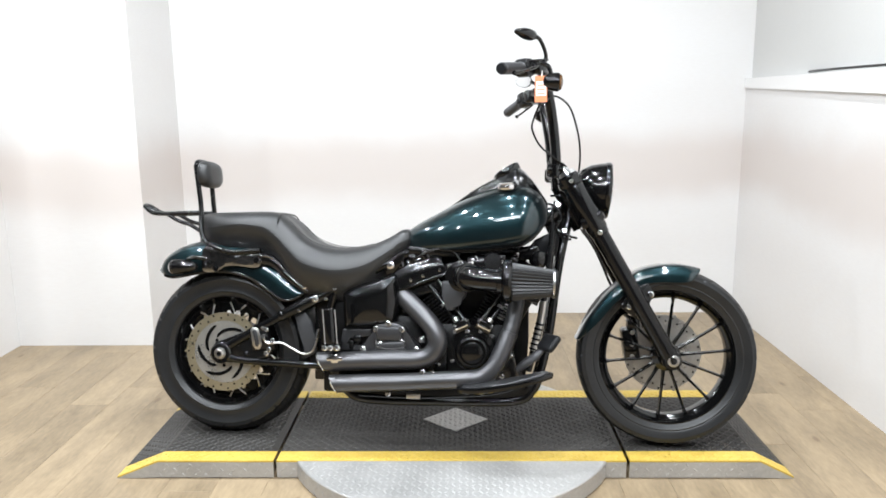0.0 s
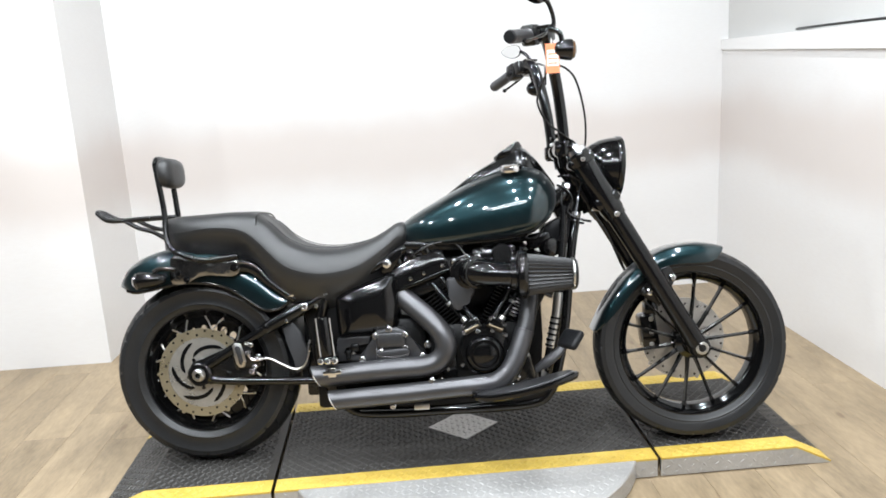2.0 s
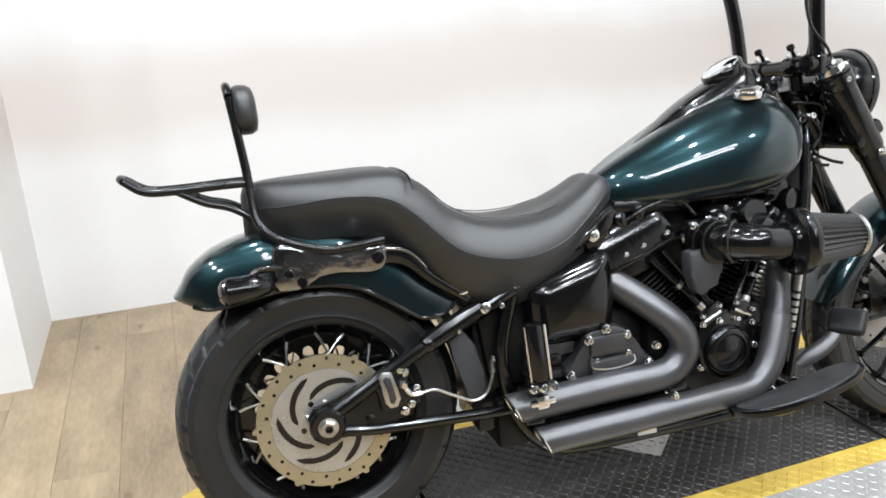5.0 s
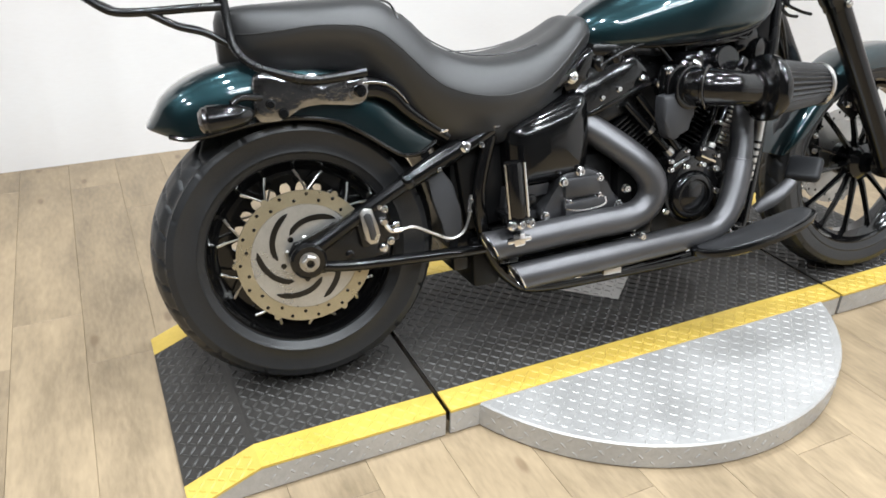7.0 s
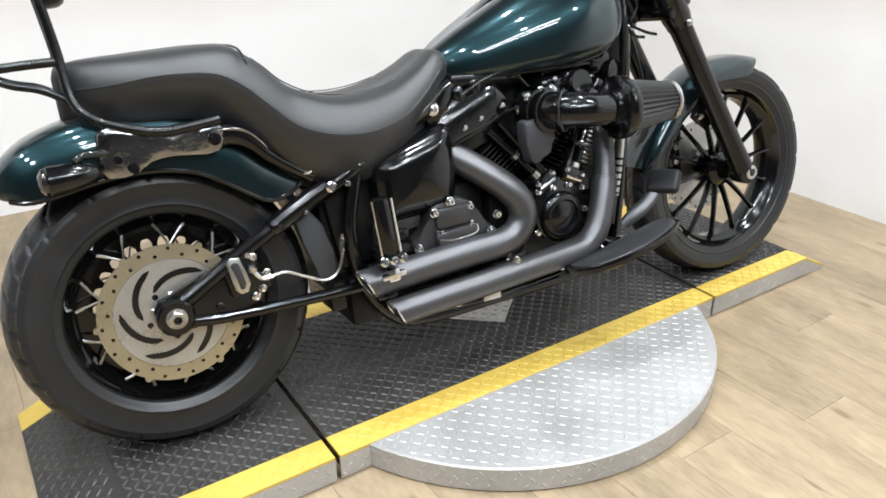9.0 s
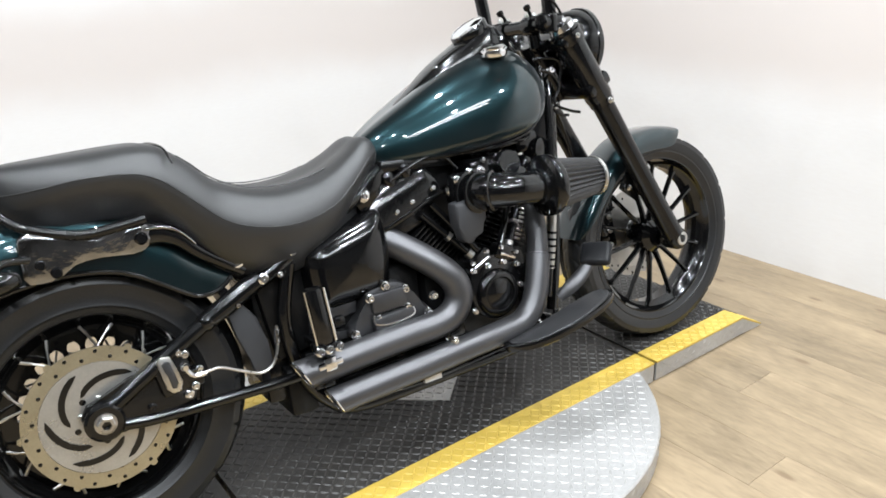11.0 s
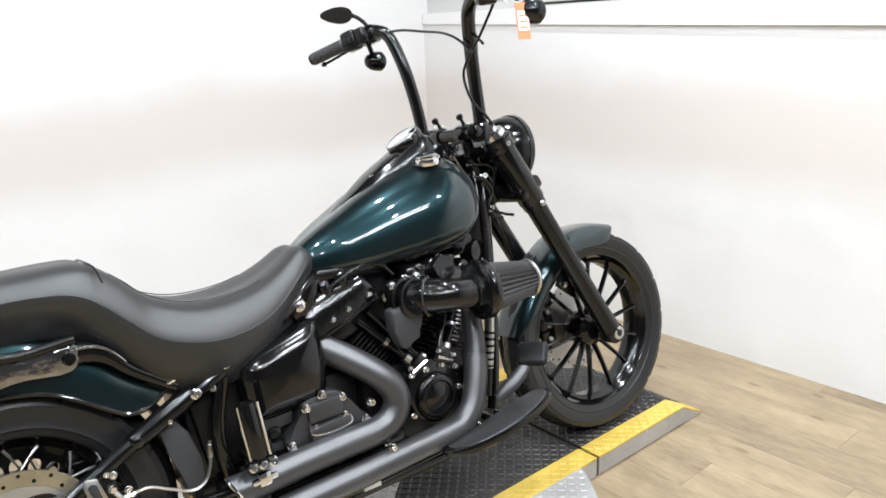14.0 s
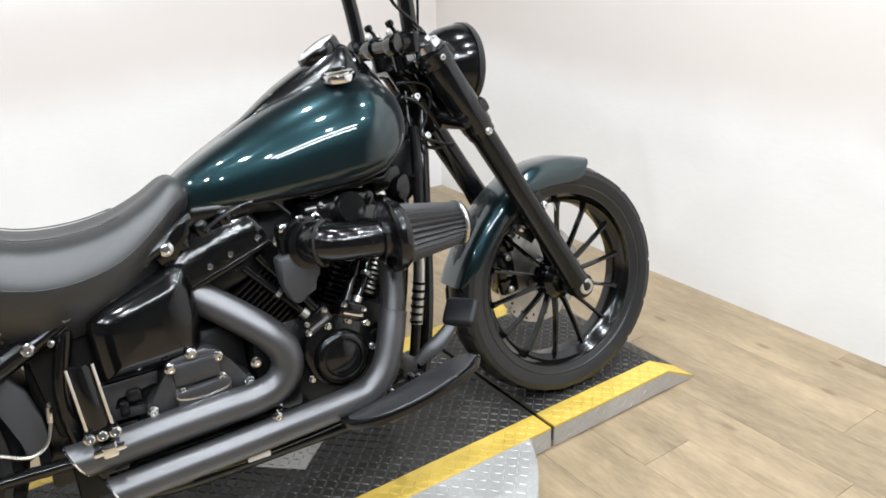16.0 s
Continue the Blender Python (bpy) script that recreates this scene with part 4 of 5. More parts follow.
for s in (-1, 1):
    bp("seam", lambda bm: tube(bm, [(x, -s * y, z) for x, y, z in seat_line(0.996, 0.43, -0.11, 0.69)][::2], 0.0016, 6, 2), LEATHER, seat)
    bp("top_seam", lambda bm: tube(bm, [(x, -s * y, z) for x, y, z in seat_line(0.50, 0.955, 0.24, 0.60)][::2], 0.0016, 6, 2), LEATHER, seat)
bp("pad_seam", lambda bm: tube(bm, [(0.222, -0.143, 0.79), (0.218, -0.11, 0.818), (0.212, -0.05, 0.828), (0.212, 0.05, 0.828), (0.218, 0.11, 0.818), (0.222, 0.143, 0.79)], 0.0025, 6, 4), SATIN_BLACK, seat)


# fenders: U-section shells with thickness
def shell_fender(bm, stations):
    loops = []
    for (tx, tz), (ex, ez), w in stations:
        out, inn = [], []
        for k in range(15):
            a = PI * k / 14
            y = -w * math.copysign(abs(math.cos(a)) ** 0.45, math.cos(a))
            f = math.sin(a) ** 0.92
            x, z = ex + (tx - ex) * f, ez + (tz - ez) * f
            out.append(V(x, y, z))
            inn.append(V(x, y * (1 - 0.004 / w), ez + (tz - ez) * f * 0.94 - 0.0015))
        loops.append(out + inn[::-1])
    rings(bm, loops)


def stations(rows, per=4):
    flat = spline([(a, b, c, d, e) for (a, b), (c, d), e in rows], per)
    return [((p[0], p[1]), (p[2], p[3]), p[4]) for p in flat]


R_ST = stations([((-0.288, 0.606), (-0.280, 0.600), 0.050), ((-0.272, 0.630), (-0.246, 0.588), 0.080), ((-0.248, 0.664), (-0.208, 0.582), 0.096), ((-0.19, 0.700), (-0.150, 0.590), 0.102), ((-0.10, 0.724), (-0.085, 0.602), 0.104), ((0.0, 0.726), (0.0, 0.606), 0.104), ((0.10, 0.708), (0.095, 0.588), 0.108), ((0.19, 0.660), (0.178, 0.535), 0.110), ((0.255, 0.604), (0.226, 0.505), 0.110), ((0.298, 0.566), (0.272, 0.506), 0.107), ((0.322, 0.545), (0.306, 0.528), 0.100)])
rear_fender = bp("rear_fender", lambda bm: shell_fender(bm, R_ST), TEAL, None, "dark teal bobbed rear fender")
bp("fender_edge", lambda bm: tube(bm, [(c[0], -w, c[1]) for t, c, w in R_ST[4:]][::2], 0.0055, 8, 2), GLOSS_BLACK, rear_fender)
F_ST = stations([((1.322, 0.372), (1.336, 0.374), 0.060), ((1.340, 0.410), (1.366, 0.402), 0.070), ((1.368, 0.462), (1.408, 0.446), 0.074), ((1.434, 0.550), (1.472, 0.520), 0.076), ((1.528, 0.622), (1.548, 0.574), 0.076), ((1.60, 0.648), (1.612, 0.588), 0.076), ((1.68, 0.655), (1.684, 0.588), 0.076), ((1.735, 0.648), (1.728, 0.594), 0.075), ((1.766, 0.640), (1.756, 0.622), 0.066)])
front_fender = bp("front_fender", lambda bm: shell_fender(bm, F_ST), TEAL, None, "dark teal front fender with trimmed ends")
for s in (-1, 1):
    bp("fender_bracket", lambda bm: (plate(bm, [(1.475, 0.50), (1.52, 0.565), (1.575, 0.585), (1.60, 0.55), (1.575, 0.50), (1.54, 0.45)], s * 0.078, s * 0.086, 0.002), bolt(bm, (1.563, s * 0.087, 0.525), (0, s, 0), 0.011, 0.008), bolt(bm, (1.492, s * 0.087, 0.502), (0, s, 0), 0.010, 0.008)), SATIN_BLACK, front_fender)
for x, z in ((1.585, 0.545), (1.51, 0.500)):
    bp("fender_bolt", lambda bm: bolt(bm, (x, -0.088, z), (0, -1, 0), 0.009, 0.008), CHROME, front_fender)

def ribbon(bm, pts, yc, yh, seg=14):
    """A moulded bar along (x, z, half height) at depth yc, rounded in section."""
    line = spline(pts, 4)
    loops = []
    for i, p in enumerate(line):
        q0, q1 = line[max(i - 1, 0)], line[min(i + 1, len(line) - 1)]
        d = V(q1[0] - q0[0], 0, q1[1] - q0[1]).normalized()
        n = V(-d.z, 0, d.x)
        loops.append([V(p[0], yc, p[1]) + n * (p[2] * math.copysign(abs(math.sin(a)) ** 0.8, math.sin(a))) + V(0, yh * math.cos(a), 0) for a in (2 * PI * k / seg for k in range(seg))])
    rings(bm, loops)


# fender struts, rear signals, sissy bar and rack
STRUT = [(-0.078, 0.690), (-0.058, 0.704), (-0.005, 0.690), (0.035, 0.677), (0.100, 0.679), (0.148, 0.682), (0.160, 0.664), (0.152, 0.634), (0.125, 0.622), (0.060, 0.629), (0.008, 0.624), (-0.022, 0.606), (-0.060, 0.602), (-0.083, 0.620)]
for s in (-1, 1):
    strut = bp("fender_strut", lambda bm: dome(bm, STRUT, [(s * 0.096, 1.0), (s * 0.117, 1.0), (s * 0.123, 0.975), (s * 0.126, 0.90), (s * 0.128, 0.55), (s * 0.1285, 0.15)], 2), SMOKED_CHROME, rear_fender, "dark polished fender strut plate")
    bp("strut_arm", lambda bm: ribbon(bm, [(0.130, 0.656, 0.024), (0.175, 0.654, 0.022), (0.212, 0.634, 0.018), (0.250, 0.594, 0.014), (0.330, 0.535, 0.012)], s * 0.110, 0.014), GLOSS_BLACK, strut, "gloss black strut arm")
    bp("strut_rib", lambda bm: ribbon(bm, [(0.145, 0.668, 0.004), (0.185, 0.665, 0.005), (0.215, 0.648, 0.004), (0.240, 0.618, 0.003)], s * 0.120, 0.008), SMOKED_CHROME, strut)
    for x, z, rr in ((0.137, 0.652, 0.013), (-0.048, 0.640, 0.010), (-0.024, 0.620, 0.011)):
        bp("strut_bolt", lambda bm: lathe(bm, [(rr, -0.004), (rr, 0.006), (rr * 0.7, 0.010), (rr * 0.35, 0.010)], (x, s * 0.124, z), (0, s, 0), 20), GLOSS_BLACK, strut)
    sig = bp("turn_signal", lambda bm: (lathe(bm, [(0.006, 0.048), (0.014, 0.042), (0.022, 0.020), (0.0275, -0.012), (0.0295, -0.040), (0.026, -0.044)], (-0.132, s * 0.152, 0.626), (1, 0, 0.05), 24), tube(bm, [(-0.125, s * 0.15, 0.650), (-0.105, s * 0.142, 0.660), (-0.065, s * 0.122, 0.655)], 0.008, 12)), GLOSS_BLACK, rear_fender, "gloss black rear turn signal")
    bp("signal_lens", lambda bm: lathe(bm, [(0.0265, -0.038), (0.026, -0.050), (0.018, -0.058), (0.001, -0.060)], (-0.132, s * 0.152, 0.626), (1, 0, 0.05), 24), SMOKE, sig, "smoked lens")
    bp("sissy_bar", lambda bm: (tube(bm, [(-0.127, s * 0.066, 1.007), (-0.119, s * 0.064, 0.94), (-0.109, s * 0.061, 0.85), (-0.105, s * 0.070, 0.78), (-0.095, s * 0.082, 0.742), (-0.068, s * 0.102, 0.716), (-0.03, s * 0.122, 0.700), (0.016, s * 0.131, 0.686), (0.06, s * 0.132, 0.682), (0.152, s * 0.130, 0.690)], 0.0095, 12)), SATIN_BLACK, rear_fender, "black bent steel sissy bar")
    bp("rack_rail", lambda bm: tube(bm, [(-0.106, s * 0.062, 0.830), (-0.17, s * 0.056, 0.829), (-0.26, s * 0.048, 0.826), (-0.315, s * 0.042, 0.830), (-0.352, s * 0.028, 0.853)], 0.0085, 10), SATIN_BLACK, rear_fender)
    bp("rack_stay", lambda bm: tube(bm, [(-0.25, s * 0.049, 0.824), (-0.20, s * 0.055, 0.797), (-0.15, s * 0.062, 0.782), (-0.103, s * 0.068, 0.754)], 0.0075, 10), SATIN_BLACK, rear_fender)
bp("sissy_arch", lambda bm: tube(bm, [(-0.127, -0.066, 1.007), (-0.130, -0.045, 1.026), (-0.131, 0.0, 1.030), (-0.130, 0.045, 1.026), (-0.127, 0.066, 1.007)], 0.0095, 12), SATIN_BLACK, rear_fender)
for run, r in (([(-0.352, -0.028, 0.853), (-0.360, -0.012, 0.858), (-0.360, 0.012, 0.858), (-0.352, 0.028, 0.853)], 0.0085), ([(-0.325, -0.039, 0.837), (-0.325, 0.039, 0.837)], 0.006), ([(-0.300, -0.043, 0.828), (-0.300, 0.043, 0.828)], 0.006),
               ([(-0.20, -0.053, 0.828), (-0.20, 0.053, 0.828)], 0.006), ([(-0.358, -0.010, 0.857), (-0.31, -0.014, 0.831)], 0.006), ([(-0.358, 0.010, 0.857), (-0.31, 0.014, 0.831)], 0.006)):
    bp("rack_bar", lambda bm: tube(bm, run, r, 10), SATIN_BLACK, rear_fender)


def pad_shape(bm):
    loops = []
    for d, f in ((-0.008, 0.80), (-0.004, 0.95), (0.006, 1.0), (0.022, 0.98), (0.033, 0.86), (0.038, 0.55)):
        loops.append([(-0.114 + d + 0.12 * (1.03 - (0.985 + 0.052 * f * abs(math.sin(a)) ** 0.75 * math.copysign(1, math.sin(a)))) * 0.5, 0.088 * f * abs(math.cos(a)) ** 0.62 * math.copysign(1, math.cos(a)), 0.980 + 0.052 * f * abs(math.sin(a)) ** 0.75 * math.copysign(1, math.sin(a))) for a in (2 * PI * k / 32 for k in range(32))])
    rings(bm, loops)


pad = bp("backrest", pad_shape, LEATHER, rear_fender, "small padded black backrest", 60)


# ---- frame, engine and exhaust ----
for s in (-1, 1):
    arm = bp("swingarm", lambda bm: tube(bm, [(0.004, s * 0.108, 0.316, 0.018), (0.12, s * 0.110, 0.384, 0.0175), (0.225, s * 0.112, 0.442, 0.0175), (0.24, s * 0.112, 0.450, 0.021), (0.30, s * 0.112, 0.480, 0.023), (0.36, s * 0.112, 0.510, 0.023)], 0.015, 14), SLIDER_BLACK, None, "gloss black tubular swingarm")
    bp("arm_collar", lambda bm: lathe(bm, [(0.0185, -0.012), (0.0215, -0.008), (0.0215, 0.008), (0.0185, 0.012)], (0.232, s * 0.112, 0.446), (0.87, 0, 0.49), 20), GLOSS_BLACK, arm)
    bp("lower_tube", lambda bm: (tube(bm, [(0.01, s * 0.108, 0.284), (0.10, s * 0.110, 0.270), (0.35, s * 0.112, 0.262), (0.42, s * 0.112, 0.262)], 0.0135, 12), lathe(bm, [(0.014, -0.01), (0.014, 0.01), (0.01, 0.012)], (0.345, s * 0.112, 0.262), (1, 0, 0), 14)), GLOSS_BLACK, arm)
    bp("axle_carrier", lambda bm: plate(bm, [(-0.045, 0.315), (-0.03, 0.340), (0.005, 0.350), (0.060, 0.372), (0.115, 0.385), (0.150, 0.350), (0.185, 0.305), (0.180, 0.285), (0.10, 0.272), (0.03, 0.262), (-0.03, 0.268)], s * 0.098, s * 0.112, 0.004), SATIN_BLACK, arm)
    for x, z in ((0.062, 0.352), (0.090, 0.296), (0.168, 0.300), (0.112, 0.366)):
        bp("carrier_bolt", lambda bm: bolt(bm, (x, s * 0.113, z), (0, s, 0), 0.008, 0.008), SLIDER_BLACK if x < 0.1 else CHROME, arm)
    bp("frame_rail", lambda bm: tube(bm, [(0.33, s * 0.118, 0.490, 0.016), (0.41, s * 0.120, 0.532, 0.017), (0.52, s * 0.118, 0.590, 0.017), (0.63, s * 0.100, 0.645, 0.018), (0.72, s * 0.075, 0.690, 0.02), (0.95, s * 0.05, 0.735, 0.024), (1.17, s * 0.03, 0.80, 0.028), (1.29, 0, 0.865, 0.032)], 0.017, 14), GLOSS_BLACK, None, "gloss black frame rail")
    bp("down_tube", lambda bm: tube(bm, [(1.300, s * 0.012, 0.84), (1.268, s * 0.045, 0.70), (1.248, s * 0.06, 0.58), (1.225, s * 0.07, 0.40), (1.195, s * 0.08, 0.26), (1.165, s * 0.09, 0.185), (1.09, s * 0.10, 0.146), (0.80, s * 0.105, 0.138), (0.56, s * 0.11, 0.140), (0.48, s * 0.11, 0.172), (0.42, s * 0.112, 0.262), (0.40, s * 0.115, 0.40), (0.43, s * 0.118, 0.530)], 0.0165, 14), GLOSS_BLACK, None, "gloss black frame down tube")
    for x, z, rr in ((0.363, 0.512, 0.010), (0.437, 0.556, 0.009), (0.300, 0.468, 0.006), (0.402, 0.512, 0.005), (0.52, 0.588, 0.006)):
        bp("frame_bolt", lambda bm: bolt(bm, (x, s * (0.136 if x > 0.31 else 0.128), z), (0, s, 0), rr, 0.008), CHROME)
    bp("seat_bracket", lambda bm: plate(bm, [(0.615, 0.630), (0.668, 0.682), (0.694, 0.690), (0.690, 0.662), (0.650, 0.606), (0.628, 0.606)], s * 0.105, s * 0.113, 0.002), GLOSS_BLACK)
    bp("frame_bolt", lambda bm: bolt(bm, (0.640, s * 0.114, 0.640), (0, s, 0), 0.012, 0.009), CHROME)
bp("frame_clip", lambda bm: tube(bm, [(0.310, -0.118, 0.548), (0.345, -0.124, 0.560), (0.385, -0.124, 0.575)], 0.006, 8), CHROME)


def inner_fender(bm):
    outer, inner = [], []
    for k in range(13):
        a = radians(-6 + 48 * k / 12)
        outer.append((0.358, a))
        inner.append((0.336, a))
    loops = []
    for r, a in outer:
        c, s2 = math.cos(a), math.sin(a)
        loops.append([(RW.x + r * c, -0.088, RW.z + r * s2), (RW.x + r * c, 0.088, RW.z + r * s2), (RW.x + (r - 0.02) * c, 0.088, RW.z + (r - 0.02) * s2), (RW.x + (r - 0.02) * c, -0.088, RW.z + (r - 0.02) * s2)])
    rings(bm, loops)


bp("inner_fender", inner_fender, GREY_PANEL, None, "charcoal plastic inner fender")
bp("side_panel", lambda bm: plate(bm, [(0.274, 0.442), (0.315, 0.462), (0.342, 0.423), (0.356, 0.365), (0.362, 0.317), (0.350, 0.302), (0.316, 0.283), (0.311, 0.331), (0.297, 0.392)], -0.108, -0.088, 0.006), SIDE_GREY, None, "charcoal side panel")
bp("battery_case", lambda bm: box(bm, (0.345, -0.075, 0.20), (0.44, 0.10, 0.53), 0.008), SATIN_BLACK)
bp("crossmember", lambda bm: (rbox(bm, (0.425, 0, 0.43), (0.13, 0.19, 0.24), 8, 0.012), rbox(bm, (0.42, 0, 0.22), (0.07, 0.20, 0.12), 0, 0.012)), WRINKLE_BLACK)

# rear caliper with its hose
caliper = bp("rear_caliper", lambda bm: (rbox(bm, (0.145, -0.100, 0.355), (0.075, 0.05, 0.085), 10, 0.012), rbox(bm, (0.180, -0.104, 0.335), (0.05, 0.035, 0.04), 0, 0.008)), SATIN_BLACK, None, "black rear brake caliper")
bp("caliper_plate", lambda bm: plate(bm, [(0.112, 0.390), (0.122, 0.402), (0.142, 0.399), (0.152, 0.362), (0.158, 0.338), (0.150, 0.320), (0.134, 0.318), (0.122, 0.332), (0.122, 0.356)], -0.131, -0.124, 0.003), STEEL, caliper, "brushed steel caliper plate")
bp("caliper_inlay", lambda bm: plate(bm, [(0.121, 0.385), (0.128, 0.392), (0.138, 0.388), (0.144, 0.360), (0.148, 0.340), (0.142, 0.328), (0.134, 0.330), (0.130, 0.356)], -0.1335, -0.1305, 0.002), GREY_CAST, caliper)
for x, z in ((0.172, 0.392), (0.182, 0.318), (0.160, 0.40), (0.196, 0.352)):
    bp("caliper_bolt", lambda bm: bolt(bm, (x, -0.124, z), (0, -1, 0), 0.007, 0.008), CHROME, caliper)
bp("banjo", lambda bm: (lathe(bm, [(0.009, 0), (0.009, 0.014), (0.006, 0.018)], (0.166, -0.124, 0.368), (0, -1, 0), 12), tube(bm, [(0.166, -0.132, 0.366), (0.180, -0.134, 0.346), (0.205, -0.134, 0.344)], 0.006, 8)), CHROME, caliper)
bp("brake_hose", lambda bm: tube(bm, [(0.200, -0.134, 0.344), (0.235, -0.134, 0.346), (0.275, -0.133, 0.326), (0.320, -0.133, 0.306), (0.352, -0.133, 0.318), (0.368, -0.132, 0.355), (0.374, -0.130, 0.40)], 0.0036, 8), STEEL, caliper, "braided steel brake hose")
bp("hose_end", lambda bm: tube(bm, [(0.369, -0.131, 0.362), (0.373, -0.131, 0.392)], 0.006, 8), CHROME, caliper)

# shiny canister beside the frame
can = bp("reservoir", lambda bm: lathe(bm, [(0.014, -0.004), (0.020, 0.0), (0.021, 0.006), (0.021, 0.118), (0.019, 0.124), (0.012, 0.126)], (0.447, -0.220, 0.362), (-0.08, 0, 0.99), 24), GLOSS_BLACK, None, "gloss black canister with chrome edges")
for d in (-0.022, 0.022):
    bp("canister_rod", lambda bm: tube(bm, [(0.448 + d, -0.228, 0.358), (0.438 + d, -0.228, 0.484)], 0.0036, 8), CHROME, can)
bp("canister_foot", lambda bm: (rbox(bm, (0.449, -0.215, 0.350), (0.060, 0.045, 0.022), 0, 0.005), rbox(bm, (0.449, -0.165, 0.350), (0.034, 0.08, 0.016), 0, 0.004)), GLOSS_BLACK, can)
for d in (-0.022, 0.0, 0.022):
    bp("canister_bolt", lambda bm: bolt(bm, (0.449 + d, -0.237, 0.348), (0, -1, 0.1), 0.009, 0.009), CHROME, can)

# oil tank and lower covers
OIL = [(0.462, 0.535), (0.50, 0.560), (0.60, 0.592), (0.655, 0.606), (0.672, 0.590), (0.678, 0.50), (0.668, 0.425), (0.645, 0.410), (0.49, 0.402), (0.468, 0.420)]
bp("oil_tank", lambda bm: dome(bm, OIL, [(0.12, 1.0), (-0.105, 1.0), (-0.120, 0.985), (-0.136, 0.93), (-0.150, 0.80), (-0.160, 0.55), (-0.164, 0.2)]), GLOSS_BLACK, None, "gloss black oil tank cover")
bp("tank_crease", lambda bm: tube(bm, [(0.62, -0.140, 0.582), (0.645, -0.138, 0.53), (0.647, -0.138, 0.47), (0.632, -0.140, 0.428)], 0.004, 8), GLOSS_BLACK)
bp("side_cover", lambda bm: plate(bm, [(0.465, 0.400), (0.575, 0.404), (0.570, 0.376), (0.49, 0.370), (0.478, 0.345), (0.60, 0.335), (0.60, 0.320), (0.455, 0.322)], -0.125, -0.05, 0.003), GREY_CAST)
bp("cover_clip", lambda bm: (rbox(bm, (0.522, -0.128, 0.368), (0.03, 0.02, 0.028), 0, 0.008), rbox(bm, (0.500, -0.126, 0.345), (0.018, 0.02, 0.03), 0, 0.004)), SATIN_BLACK)

# gearbox
gearbox = bp("gearbox", lambda bm: (rbox(bm, (0.64, 0.0, 0.36), (0.25, 0.22, 0.20), 0, 0.03), rbox(bm, (0.60, 0.0, 0.25), (0.34, 0.20, 0.12), 0, 0.03)), WRINKLE_BLACK, None, "black gearbox casting")
bp("gearbox_cover", lambda bm: plate(bm, [(0.590, 0.420), (0.620, 0.432), (0.668, 0.432), (0.698, 0.420), (0.708, 0.385), (0.752, 0.350), (0.762, 0.325), (0.742, 0.312), (0.57, 0.308), (0.540, 0.322), (0.538, 0.345), (0.578, 0.372)], -0.150, -0.105, 0.010), GREY_CAST, gearbox, "dark grey gearbox side cover")
bp("cover_boss", lambda bm: (rbox(bm, (0.645, -0.152, 0.392), (0.095, 0.020, 0.050), 0, 0.008), rbox(bm, (0.650, -0.155, 0.345), (0.110, 0.026, 0.036), 4, 0.008)), GREY_CAST, gearbox)
bp("cover_edge", lambda bm: tube(bm, [(0.598, -0.162, 0.368), (0.60, -0.165, 0.345), (0.65, -0.167, 0.337), (0.70, -0.165, 0.345), (0.702, -0.162, 0.362)], 0.0035, 6), CHROME, gearbox)
for x, z in ((0.596, 0.408), (0.690, 0.408), (0.690, 0.362), (0.612, 0.352), (0.548, 0.332), (0.745, 0.335), (0.640, 0.428), (0.765, 0.372)):
    bp("cover_bolt", lambda bm: bolt(bm, (x, -0.156, z), (0, -1, 0), 0.009, 0.010), CHROME, gearbox)

# crankcase and cam cover
engine = bp("crankcase", lambda bm: (rbox(bm, (0.93, 0.0, 0.32), (0.34, 0.24, 0.24), 0, 0.05), rbox(bm, (0.90, 0.0, 0.22), (0.46, 0.20, 0.10), 0, 0.03)), WRINKLE_BLACK, None, "black V-twin crankcase")


def cam_outline():
    pts = []
    for k in range(40):
        a = 2 * PI * k / 40
        r = 0.072 + 0.022 * max(0, math.cos(a - radians(55))) ** 3 + 0.022 * max(0, math.cos(a - radians(125))) ** 3
        pts.append((0.950 + r * math.cos(a), 0.335 + r * math.sin(a)))
    return pts


bp("cam_cover", lambda bm: plate(bm, cam_outline(), -0.160, -0.110, 0.010), ENGINE_BLACK, engine, "gloss black cam cover")
bp("cam_ring", lambda bm: lathe(bm, [(0.064, -0.002), (0.062, 0.006), (0.058, 0.013), (0.052, 0.018), (0.044, 0.018), (0.042, 0.011), (0.034, 0.014), (0.020, 0.0175), (0.001, 0.019)], (0.950, -0.160, 0.332), (0, -1, 0), 40), GLOSS_BLACK, engine)
bp("cam_inset", lambda bm: lathe(bm, [(0.040, 0.010), (0.040, 0.0135), (0.037, 0.0140), (0.0365, 0.0115)], (0.950, -0.160, 0.332), (0, -1, 0), 40, caps=False), SATIN_BLACK, engine)
for x, z in ((0.885, 0.405), (0.930, 0.408), (0.978, 0.408), (1.020, 0.392), (1.026, 0.335), (0.876, 0.300)):
    bp("cam_bolt", lambda bm: bolt(bm, (x, -0.163, z), (0, -1, 0), 0.0062, 0.008), CHROME, engine)
